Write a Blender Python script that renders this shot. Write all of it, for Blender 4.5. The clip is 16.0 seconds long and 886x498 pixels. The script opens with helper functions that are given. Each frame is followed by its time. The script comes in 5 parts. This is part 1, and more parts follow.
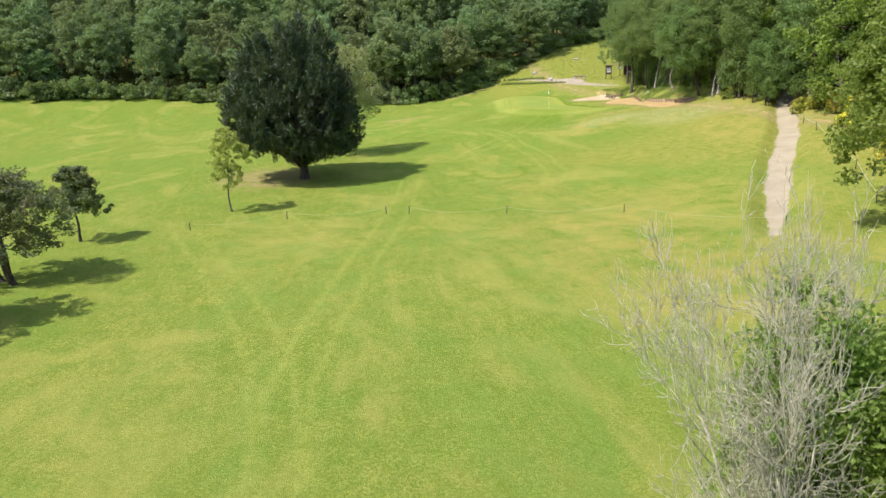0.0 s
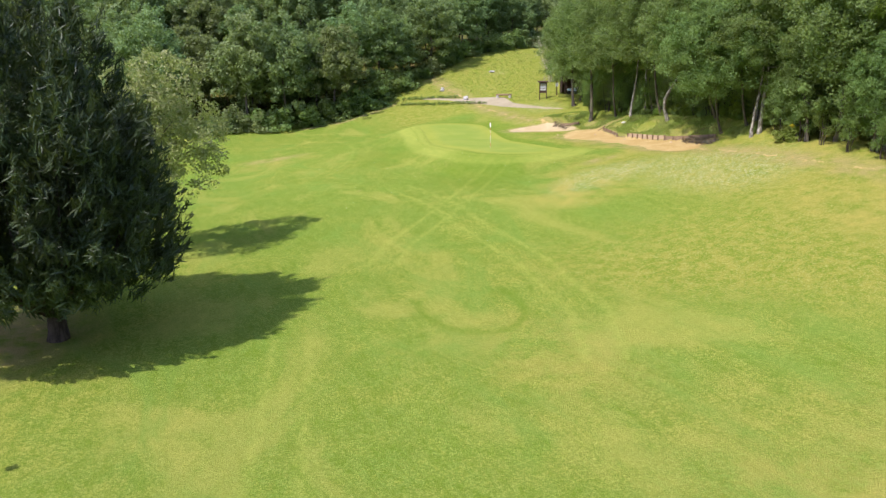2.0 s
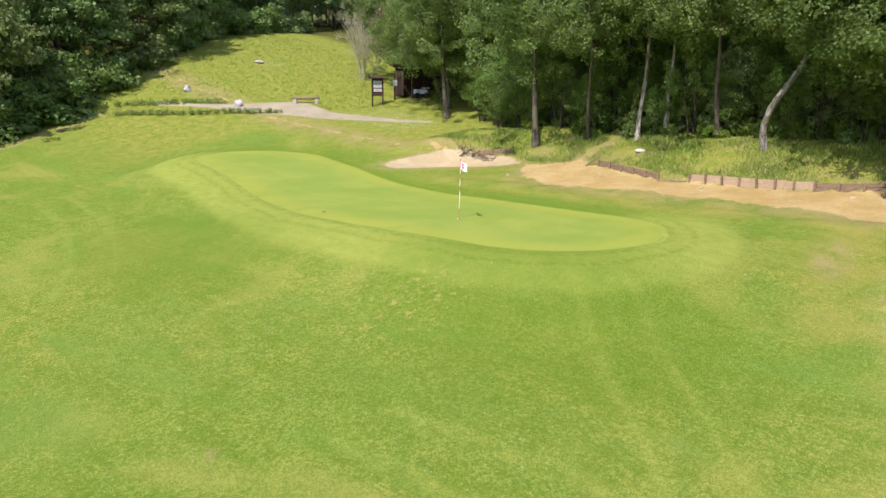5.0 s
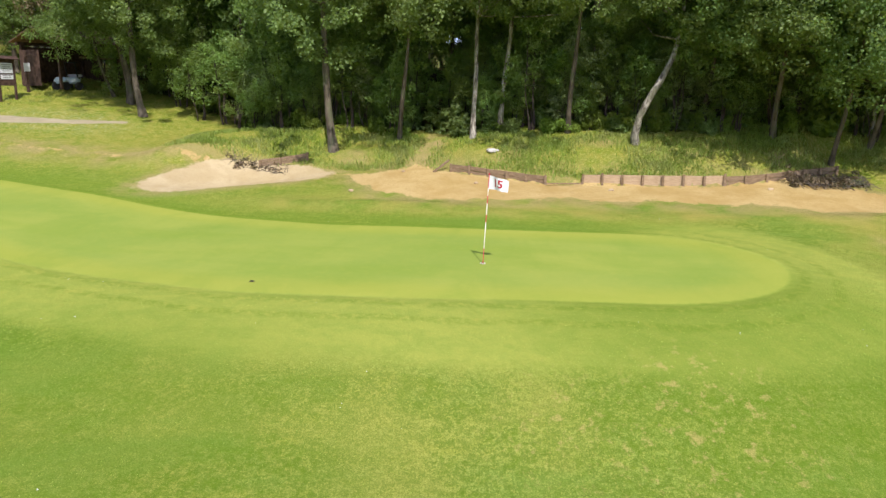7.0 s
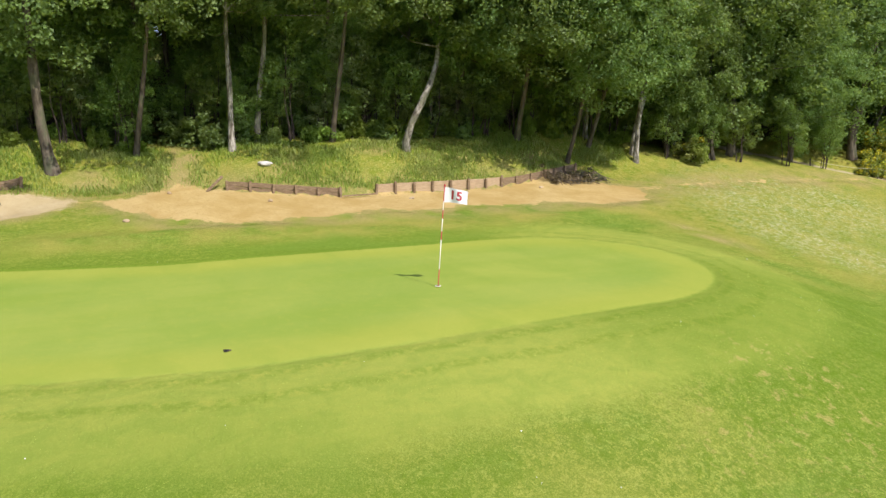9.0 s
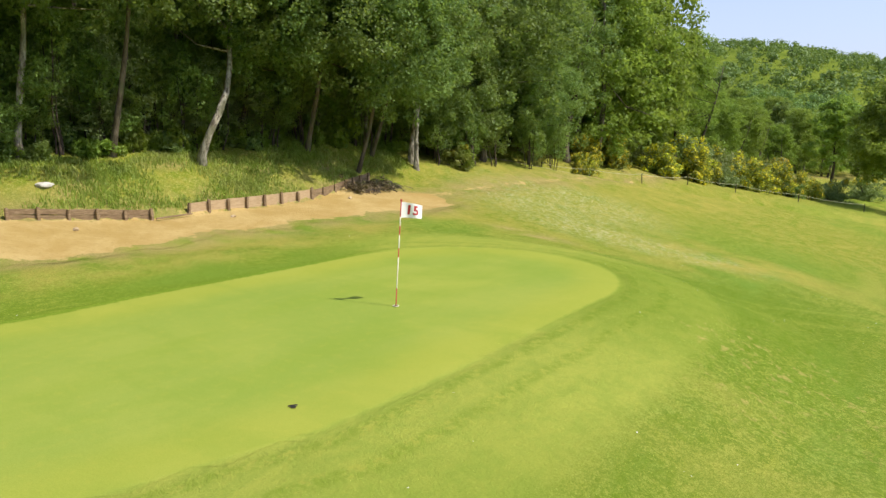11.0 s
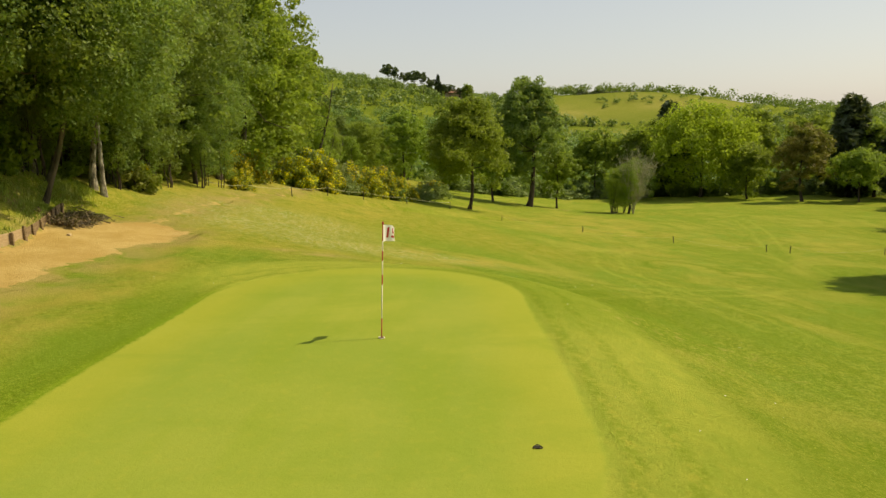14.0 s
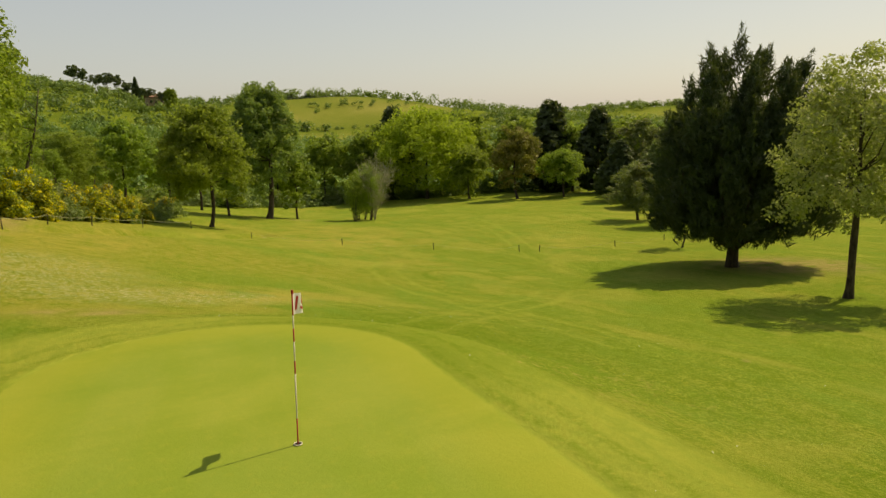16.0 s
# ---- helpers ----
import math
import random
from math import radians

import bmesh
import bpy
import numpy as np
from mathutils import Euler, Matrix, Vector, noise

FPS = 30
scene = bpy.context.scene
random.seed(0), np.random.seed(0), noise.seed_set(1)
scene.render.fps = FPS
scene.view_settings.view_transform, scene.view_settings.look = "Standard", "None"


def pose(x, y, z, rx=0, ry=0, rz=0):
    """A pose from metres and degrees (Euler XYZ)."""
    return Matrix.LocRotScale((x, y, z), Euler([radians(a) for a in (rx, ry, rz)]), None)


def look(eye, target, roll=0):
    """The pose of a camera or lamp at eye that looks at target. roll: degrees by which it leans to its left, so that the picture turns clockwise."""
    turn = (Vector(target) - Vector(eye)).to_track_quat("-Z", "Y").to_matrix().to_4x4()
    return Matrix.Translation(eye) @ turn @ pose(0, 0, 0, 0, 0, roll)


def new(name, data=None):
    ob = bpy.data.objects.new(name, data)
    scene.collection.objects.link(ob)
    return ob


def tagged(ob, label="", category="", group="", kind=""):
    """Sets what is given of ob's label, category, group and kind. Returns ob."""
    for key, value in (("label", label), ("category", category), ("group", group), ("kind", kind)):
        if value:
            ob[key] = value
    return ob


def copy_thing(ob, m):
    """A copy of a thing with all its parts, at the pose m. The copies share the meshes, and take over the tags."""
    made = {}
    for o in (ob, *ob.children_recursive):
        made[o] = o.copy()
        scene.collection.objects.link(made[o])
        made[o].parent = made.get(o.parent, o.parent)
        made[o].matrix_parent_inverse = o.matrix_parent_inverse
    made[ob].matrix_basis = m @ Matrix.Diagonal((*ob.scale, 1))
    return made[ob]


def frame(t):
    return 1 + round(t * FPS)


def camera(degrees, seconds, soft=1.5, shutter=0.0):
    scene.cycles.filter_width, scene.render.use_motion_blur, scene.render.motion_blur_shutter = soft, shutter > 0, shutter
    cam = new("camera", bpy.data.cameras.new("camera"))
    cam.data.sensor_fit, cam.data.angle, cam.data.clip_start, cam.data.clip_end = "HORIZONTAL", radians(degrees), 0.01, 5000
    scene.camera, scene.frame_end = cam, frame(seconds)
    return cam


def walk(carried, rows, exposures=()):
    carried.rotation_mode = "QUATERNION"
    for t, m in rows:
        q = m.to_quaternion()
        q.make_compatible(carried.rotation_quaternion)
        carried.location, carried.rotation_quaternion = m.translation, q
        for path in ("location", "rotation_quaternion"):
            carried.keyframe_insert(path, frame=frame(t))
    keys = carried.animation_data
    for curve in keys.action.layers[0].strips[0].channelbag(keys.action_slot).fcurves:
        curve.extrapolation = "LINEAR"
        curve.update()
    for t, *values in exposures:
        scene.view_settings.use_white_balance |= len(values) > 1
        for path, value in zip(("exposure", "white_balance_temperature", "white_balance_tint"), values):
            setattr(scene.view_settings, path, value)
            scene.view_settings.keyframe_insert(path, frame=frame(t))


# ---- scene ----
# ---- camera ----
cam = camera(62.0, 16.0)
PATH = [
    (0, (-31.267, -89.825, 3.169), (-30.895, -87.91, 2.731), -0.9),
    (0.5, (-31.728, -84.398, 4.2), (-31.172, -82.528, 3.759), -0.7),
    (1, (-31.095, -76.938, 4.923), (-30.451, -75.096, 4.483), -0.6),
    (1.5, (-29.394, -67.609, 5.028), (-28.717, -65.778, 4.593), -0.4),
    (1.9, (-27.08, -59.381, 4.986), (-26.392, -57.553, 4.553), -0.6),
    (2, (-26.489, -57.31, 4.977), (-25.788, -55.487, 4.55), -0.8),
    (2.5, (-24.053, -47.421, 5.113), (-23.328, -45.607, 4.684), -1.0),
    (3, (-21.559, -38.773, 5.031), (-20.755, -36.992, 4.606), -0.9),
    (3.5, (-20.479, -32.743, 4.662), (-19.546, -31.024, 4.247), -0.3),
    (6, (-18.294, -8.085, 4.254), (-16.535, -7.232, 3.835), -0.0),
    (6.5, (-17.559, -4.027, 4.089), (-15.676, -3.495, 3.674), 0.2),
    (7, (-16.846, -0.893, 3.866), (-14.899, -0.681, 3.457), 0.4),
    (7.5, (-16.023, 1.619, 3.676), (-14.067, 1.507, 3.275), 0.4),
    (8, (-15.15, 3.596, 3.615), (-13.229, 3.197, 3.224), 0.4),
    (8.5, (-14.331, 5.139, 3.628), (-12.474, 4.503, 3.244), 0.3),
    (9, (-13.439, 6.529, 3.653), (-11.678, 5.659, 3.278), 0.2),
    (9.5, (-12.57, 7.678, 3.674), (-10.923, 6.605, 3.305), 0.2),
    (12, (-6.706, 12.28, 3.705), (-5.877, 10.492, 3.369), 0.0),
    (12.5, (-5.282, 12.81, 3.663), (-4.643, 10.943, 3.334), -0.2),
    (13, (-3.987, 13.076, 3.661), (-3.535, 11.155, 3.335), -0.3),
    (13.5, (-2.64, 13.151, 3.685), (-2.396, 11.192, 3.363), -0.5),
    (14, (-1.432, 13.043, 3.758), (-1.388, 11.07, 3.439), -0.6),
    (14.5, (-0.277, 12.722, 3.873), (-0.448, 10.755, 3.556), -0.9),
    (15, (0.62, 12.175, 3.95), (0.257, 10.234, 3.633), -1.1),
    (15.5, (1.26, 11.211, 4.06), (0.709, 9.315, 3.742), -1.3),
    (16, (1.455, 9.63, 4.211), (0.756, 7.784, 3.889), -1.5),
]
EXPOSURE = [(0, 0.55, 6050, 23), (1, 0.47, 6050, 23), (2.5, 0.55, 6050, 22), (3.5, 0.53, 6050, 22), (6.5, 0.42, 6150, 19), (9.5, 0.43, 6400, 14), (12, 0.31, 7600, 7), (13, 0.20, 9100, 3.5), (14, 0.06, 10300, 2.5), (16, -0.13, 11000, 2)]
walk(cam, [(t, look(eye, target, roll)) for t, eye, target, roll in PATH], EXPOSURE)

# ---- sky, sun, exposure ----
SUN_FROM = Vector((-1.52, -0.48, 2.1)).normalized()
world = bpy.data.worlds.new("sky")
scene.world = world
world.use_nodes = True
sky = world.node_tree.nodes.new("ShaderNodeTexSky")
sky.sky_type, sky.sun_disc = "NISHITA", False
sky.sun_elevation, sky.sun_rotation = radians(52.8), radians(252.5)
sky.air_density, sky.dust_density, sky.ozone_density = 1.0, 1.6, 1.0
hazy = world.node_tree.nodes.new("ShaderNodeHueSaturation")
hazy.inputs["Saturation"].default_value = 1.0
veil = world.node_tree.nodes.new("ShaderNodeMix")
veil.data_type = "RGBA"
veil.inputs[0].default_value, veil.inputs[7].default_value = 0.42, (4.9, 5.9, 9.9, 1)
world.node_tree.links.new(sky.outputs[0], veil.inputs[6])
world.node_tree.links.new(veil.outputs[2], hazy.inputs["Color"])
world.node_tree.links.new(hazy.outputs[0], world.node_tree.nodes["Background"].inputs[0])
world.node_tree.nodes["Background"].inputs[1].default_value = 0.12
sun = new("sun", bpy.data.lights.new("sun", "SUN"))
sun.data.energy, sun.data.angle, sun.data.color = 4.3, radians(0.6), (1.0, 0.95, 0.86)
sun.matrix_world = look(SUN_FROM * 100, (0, 0, 0))


# ---- materials ----
class Shade:
    """A node material with a few short words for its nodes."""

    def __init__(self, name, rough=0.8, spec=0.3, tone=0.74):
        self.tone = tone if isinstance(tone, tuple) else (tone,) * 3
        self.mat = bpy.data.materials.new(name)
        self.mat.use_nodes = True
        self.tree = self.mat.node_tree
        self.bsdf = self.tree.nodes["Principled BSDF"]
        self.out = self.tree.nodes["Material Output"]
        self.bsdf.inputs["Roughness"].default_value = rough
        self.bsdf.inputs["Specular IOR Level"].default_value = spec

    def put(self, value, socket):
        if isinstance(value, bpy.types.NodeSocket):
            self.tree.links.new(value, socket)
        elif isinstance(value, tuple):
            socket.default_value = (*(v * k for v, k in zip(value, self.tone)), 1)
        else:
            socket.default_value = value

    def place(self):
        return self.tree.nodes.new("ShaderNodeNewGeometry").outputs["Position"]

    def local(self):
        return self.tree.nodes.new("ShaderNodeTexCoord").outputs["Object"]

    def noise(self, scale, where=None, detail=4.0, rough=0.55, stretch=None, warp=0.0):
        n = self.tree.nodes.new("ShaderNodeTexNoise")
        where = where or self.place()
        if stretch:
            m = self.tree.nodes.new("ShaderNodeMapping")
            self.put(where, m.inputs["Vector"])
            m.inputs["Scale"].default_value = stretch
            where = m.outputs[0]
        self.put(where, n.inputs["Vector"])
        n.inputs["Scale"].default_value, n.inputs["Detail"].default_value, n.inputs["Roughness"].default_value = scale, detail, rough
        n.inputs["Distortion"].default_value = warp
        return n.outputs["Fac"]

    def ramp(self, value, a, b, lo=0.0, hi=1.0):
        n = self.tree.nodes.new("ShaderNodeMapRange")
        n.interpolation_type = "SMOOTHSTEP"
        self.put(value, n.inputs["Value"])
        for k, v in (("From Min", a), ("From Max", b), ("To Min", lo), ("To Max", hi)):
            n.inputs[k].default_value = v
        return n.outputs["Result"]

    def math(self, op, a, b=0.5):
        n = self.tree.nodes.new("ShaderNodeMath")
        n.operation = op
        self.put(a, n.inputs[0]), self.put(b, n.inputs[1])
        return n.outputs[0]

    def mix(self, fac, a, b, kind="MIX"):
        n = self.tree.nodes.new("ShaderNodeMix")
        n.data_type, n.blend_type = "RGBA", kind
        self.put(fac, n.inputs[0]), self.put(a, n.inputs[6]), self.put(b, n.inputs[7])
        return n.outputs[2]

    def mask(self, name):
        n = self.tree.nodes.new("ShaderNodeAttribute")
        n.attribute_name = name
        return n.outputs["Fac"]

    def each(self):
        return self.tree.nodes.new("ShaderNodeObjectInfo").outputs["Random"]

    def island(self):
        return self.tree.nodes.new("ShaderNodeNewGeometry").outputs["Random Per Island"]

    def bump(self, height, strength=0.4, distance=0.02):
        n = self.tree.nodes.new("ShaderNodeBump")
        n.inputs["Strength"].default_value, n.inputs["Distance"].default_value = strength, distance
        self.put(height, n.inputs["Height"])
        self.put(n.outputs[0], self.bsdf.inputs["Normal"])

    def done(self, colour, pass_light=0.0, lit_colour=None):
        self.put(colour, self.bsdf.inputs["Base Color"])
        if pass_light:
            t = self.tree.nodes.new("ShaderNodeBsdfTranslucent")
            self.put(lit_colour or colour, t.inputs["Color"])
            m = self.tree.nodes.new("ShaderNodeMixShader")
            m.inputs[0].default_value = pass_light
            self.tree.links.new(self.bsdf.outputs[0], m.inputs[1])
            self.tree.links.new(t.outputs[0], m.inputs[2])
            self.tree.links.new(m.outputs[0], self.out.inputs["Surface"])
        return self.mat


def turf():
    """The whole ground: mown grass with dry patches and wheel tracks, rough, the green with its rings, sand, gravel and woodland floor."""
    s = Shade("turf", 1.0, 0.02, (0.85, 0.81, 0.67))
    wide, mid, fine = s.noise(0.09, detail=3), s.noise(0.8, detail=5, warp=0.6), s.noise(9.0, detail=6, rough=0.72)
    clump = s.noise(2.6, detail=6, rough=0.7, warp=0.5, stretch=(1.0, 0.6, 1.0))
    streak = s.noise(1.5, detail=5, rough=0.65, stretch=(1.6, 0.22, 1.0))
    grain = s.noise(48.0, detail=4, rough=0.75)
    c = s.mix(s.ramp(wide, 0.35, 0.65), (0.255, 0.365, 0.068), (0.39, 0.405, 0.096))
    c = s.mix(s.math("MULTIPLY", s.ramp(s.noise(0.3, detail=4, warp=0.5), 0.46, 0.64), 0.55), c, (0.19, 0.325, 0.066))
    c = s.mix(s.ramp(mid, 0.42, 0.72), c, (0.225, 0.33, 0.066))
    c = s.mix(s.math("MULTIPLY", s.ramp(streak, 0.47, 0.66), 0.45), c, (0.15, 0.245, 0.024))
    c = s.mix(s.math("MULTIPLY", s.ramp(clump, 0.5, 0.62), 0.65), c, (0.145, 0.24, 0.022))
    c = s.mix(s.math("MULTIPLY", s.ramp(clump, 0.47, 0.33), 0.5), c, (0.37, 0.40, 0.07))
    # dark flecks: uneven turf, and shade between the blades put in as colour
    c = s.mix(s.math("MULTIPLY", s.ramp(fine, 0.45, 0.56), 0.72), c, (0.115, 0.20, 0.024))
    c = s.mix(s.math("MULTIPLY", s.ramp(s.noise(21.0, detail=4, rough=0.7), 0.52, 0.58), 0.55), c, (0.10, 0.18, 0.02))
    c = s.mix(s.math("MULTIPLY", s.ramp(s.noise(17.0, detail=3, rough=0.7), 0.44, 0.38), 0.45), c, (0.47, 0.48, 0.12))
    c = s.mix(s.math("MULTIPLY", s.ramp(s.noise(5.2, detail=5, rough=0.75, warp=0.4), 0.5, 0.64), 0.5), c, (0.14, 0.235, 0.02))
    c = s.mix(s.math("MULTIPLY", s.ramp(s.noise(0.17, detail=5, rough=0.6, warp=1.2, stretch=(1.0, 0.6, 1.0)), 0.48, 0.66), 0.5), c, (0.40, 0.40, 0.105))
    c = s.mix(s.math("MULTIPLY", s.ramp(s.noise(0.24, detail=5, rough=0.6, warp=1.0, stretch=(1.3, 0.55, 1.0)), 0.5, 0.68), 0.5), c, (0.165, 0.30, 0.055))
    # rough: mottled, straw-flecked, with clover flowers
    r = s.mix(s.ramp(s.noise(1.7, detail=6, rough=0.7), 0.4, 0.62), (0.18, 0.25, 0.025), (0.35, 0.33, 0.075))
    r = s.mix(s.math("MULTIPLY", s.ramp(fine, 0.5, 0.68), 0.75), r, (0.10, 0.16, 0.014))
    r = s.mix(s.math("MULTIPLY", s.ramp(s.noise(11.0, detail=5, rough=0.75), 0.52, 0.6), 0.75), r, (0.50, 0.47, 0.19))
    c = s.mix(s.math("MULTIPLY", s.mask("rough"), 0.9), c, r)
    clover = s.math("MULTIPLY", s.mask("clover"), s.ramp(s.noise(7.0, detail=6, rough=0.8), 0.51, 0.57))
    c = s.mix(s.math("MULTIPLY", clover, 0.85), c, (0.62, 0.62, 0.48))
    # rings of different mowing round the green
    ring, collar = s.mask("ring"), s.mask("collar")
    wob = s.math("ADD", ring, s.math("MULTIPLY", s.math("SUBTRACT", s.noise(1.3, detail=5), 0.5), 0.55))
    c = s.mix(s.math("MULTIPLY", s.ramp(wob, 2.4, 1.4), 0.35), c, (0.17, 0.275, 0.025))
    fringe = s.math("MULTIPLY", s.ramp(wob, 2.9, 2.0), collar)
    c = s.mix(s.math("MULTIPLY", fringe, 0.88), c, s.mix(s.ramp(clump, 0.35, 0.65), (0.345, 0.40, 0.085), (0.275, 0.355, 0.07)))
    bend = s.math("ADD", ring, s.math("MULTIPLY", s.math("SUBTRACT", s.noise(0.8, detail=3), 0.5), 0.35))
    first = s.math("MULTIPLY", s.ramp(bend, 0.18, 0.3), s.ramp(bend, 0.52, 0.4))
    second = s.math("MULTIPLY", s.ramp(bend, 0.85, 0.95), s.ramp(bend, 1.2, 1.05))
    line = s.math("MULTIPLY", s.math("MAXIMUM", first, second), collar)
    tuft = s.noise(5.0, detail=6, rough=0.8)
    c = s.mix(s.math("MULTIPLY", line, s.ramp(tuft, 0.42, 0.58, 0.05, 0.48)), c, (0.15, 0.245, 0.025))
    c = s.mix(s.math("MULTIPLY", line, s.ramp(tuft, 0.48, 0.38, 0.0, 0.35)), c, (0.43, 0.42, 0.09))
    # dry straw, tracks, bare soil
    dry = s.math("MULTIPLY", s.mask("dry"), s.ramp(s.math("ADD", s.noise(0.55, detail=6, rough=0.65), s.math("MULTIPLY", fine, 0.25)), 0.42, 0.8))
    c = s.mix(s.math("MULTIPLY", dry, 0.75), c, (0.455, 0.38, 0.115))
    c = s.mix(s.math("MULTIPLY", s.mask("track"), s.ramp(clump, 0.3, 0.62, 0.62, 0.25)), c, (0.39, 0.44, 0.10))
    c = s.mix(s.math("MULTIPLY", s.mask("dark"), 0.6), c, (0.11, 0.21, 0.015))
    speck = s.math("MULTIPLY", s.mask("bare"), s.ramp(s.math("ADD", s.noise(3.2, detail=7, rough=0.75), s.math("MULTIPLY", grain, 0.12)), 0.60, 0.69))
    c = s.mix(s.math("MULTIPLY", speck, 0.75), c, (0.47, 0.40, 0.15))
    soil = s.math("MULTIPLY", s.mask("soil"), s.ramp(s.noise(1.1, detail=6), 0.3, 0.6))
    earth = s.mix(s.ramp(fine, 0.35, 0.7), (0.38, 0.30, 0.15), (0.46, 0.37, 0.20))
    c = s.mix(soil, c, earth)
    # brown leaf litter, with the gloom under the trees put into its colour
    shaded_litter = s.mix(s.ramp(s.noise(3.0, detail=6, rough=0.7), 0.42, 0.6), (0.04, 0.06, 0.014), (0.17, 0.12, 0.06))
    c = s.mix(s.mask("wood"), c, shaded_litter)
    c = s.mix(s.mask("field"), c, s.mix(s.ramp(s.noise(0.02), 0.4, 0.6), (0.12, 0.17, 0.03), (0.18, 0.23, 0.04)))
    c = s.mix(s.mask("meadow"), c, s.mix(s.ramp(s.noise(0.015, detail=3), 0.4, 0.6), (0.23, 0.25, 0.065), (0.33, 0.31, 0.11)))
    # finer dark grain over everything, part turf tone and part painted blade shade
    c = s.mix(s.math("MULTIPLY", s.ramp(grain, 0.42, 0.62), s.ramp(fringe, 0.0, 1.0, 0.6, 0.12)), c, (0.10, 0.175, 0.014))
    c = s.mix(s.math("MULTIPLY", s.ramp(grain, 0.44, 0.24), 0.42), c, (0.52, 0.52, 0.16))
    # the putting green itself, close-mown, paler towards its edge
    g = s.mix(s.ramp(s.noise(0.22, detail=4), 0.35, 0.65), (0.232, 0.328, 0.068), (0.29, 0.36, 0.08))
    g = s.mix(s.math("MULTIPLY", s.ramp(s.noise(0.9, stretch=(1.0, 0.2, 1.0), detail=5), 0.42, 0.64), 0.4), g, (0.215, 0.315, 0.048))
    g = s.mix(s.math("MULTIPLY", s.ramp(wob, -1.6, -0.4), 0.5), g, (0.36, 0.385, 0.07))
    g = s.mix(s.math("MULTIPLY", s.ramp(s.noise(0.33, detail=6, rough=0.6, warp=0.8), 0.46, 0.70), 0.35), g, (0.36, 0.405, 0.095))
    g = s.mix(s.math("MULTIPLY", s.ramp(s.noise(0.7, stretch=(0.35, 1.0, 1.0), detail=5, warp=0.5), 0.46, 0.68), 0.35), g, (0.19, 0.295, 0.048))
    g = s.mix(s.math("MULTIPLY", s.ramp(s.noise(60.0, detail=3, rough=0.7), 0.4, 0.7), 0.25), g, (0.16, 0.23, 0.02))
    g = s.mix(s.math("MULTIPLY", s.ramp(s.noise(5.0, detail=5, rough=0.7), 0.5, 0.7), 0.25), g, (0.36, 0.38, 0.08))
    rim = s.math("MULTIPLY", s.math("MULTIPLY", s.ramp(ring, 0.6, 0.1), 0.4), s.math("SUBTRACT", 1.0, s.math("MULTIPLY", collar, 0.95)))
    c = s.mix(rim, c, (0.13, 0.22, 0.02))
    edge = s.math("ADD", ring, s.math("MULTIPLY", s.math("SUBTRACT", s.noise(6.0, detail=4), 0.5), 0.16))
    c = s.mix(s.ramp(edge, 0.05, -0.05), c, g)
    # sand and gravel
    rag = s.math("MULTIPLY", s.math("SUBTRACT", s.noise(2.2, detail=6, rough=0.7), 0.5), 0.9)
    n1 = s.noise(0.7, detail=6, rough=0.65, warp=0.4)
    for layer, a, b, d, soft in (("sand", (0.47, 0.345, 0.15), (0.57, 0.445, 0.23), (0.34, 0.235, 0.095), 1.9), ("bunker", (0.50, 0.41, 0.26), (0.58, 0.495, 0.345), (0.40, 0.32, 0.20), 0.8), ("gravel", (0.40, 0.36, 0.255), (0.48, 0.435, 0.32), (0.28, 0.245, 0.165), 0.7), ("north", (0.37, 0.33, 0.25), (0.45, 0.405, 0.315), (0.28, 0.25, 0.18), 0.5)):
        k = s.mix(s.ramp(n1, 0.35, 0.65), a, b)
        k = s.mix(s.math("MULTIPLY", s.ramp(fine, 0.5, 0.72), 0.6), k, d)
        k = s.mix(s.math("MULTIPLY", s.ramp(grain, 0.45, 0.7), 0.3), k, d)
        c = s.mix(s.ramp(s.math("ADD", s.mask(layer), s.math("MULTIPLY", rag, soft)), 0.08, -0.08), c, k)
    lawn = s.ramp(ring, 0.0, 0.3, 0.12, 1.0)
    s.bump(s.math("MULTIPLY", lawn, s.math("ADD", grain, s.math("MULTIPLY", fine, 2.5))), 0.6, 0.04)
    return s.done(c)


def loose(name, a, b, d, scale=1.0, lumps=0.03):
    """Sand, gravel or earth."""
    s = Shade(name, 0.95, 0.1)
    n1, n2 = s.noise(0.7 * scale, detail=6, rough=0.65, warp=0.4), s.noise(14.0 * scale, detail=5, rough=0.7)
    c = s.mix(s.ramp(n1, 0.35, 0.65), a, b)
    c = s.mix(s.math("MULTIPLY", s.ramp(n2, 0.52, 0.75), 0.6), c, d)
    s.bump(s.math("ADD", n2, s.math("MULTIPLY", n1, 3.0)), 0.7, lumps)
    return s.done(c)


def leafy(name, a, b, c2, pass_light=0.32):
    """Leaves: each one a little different, each tree too."""
    s = Shade(name, 0.5, 0.3)
    c = s.mix(s.island(), a, b)
    c = s.mix(s.ramp(s.noise(0.45, detail=2), 0.45, 0.7), c, c2)
    c = s.mix(s.math("MULTIPLY", s.ramp(s.noise(1.5, detail=2), 0.5, 0.64), 0.65), c, tuple(min(v * 1.3, 0.9) for v in b))
    h = s.tree.nodes.new("ShaderNodeHueSaturation")
    s.put(s.math("ADD", s.math("MULTIPLY", s.each(), 0.03), 0.487), h.inputs["Hue"])
    s.put(s.math("ADD", s.math("MULTIPLY", s.each(), 0.3), 0.87), h.inputs["Value"])
    s.put(c, h.inputs["Color"])
    c = h.outputs[0]
    t = s.mix(0.6, c, (0.47, 0.62, 0.08), "MIX")
    return s.done(c, pass_light, t)


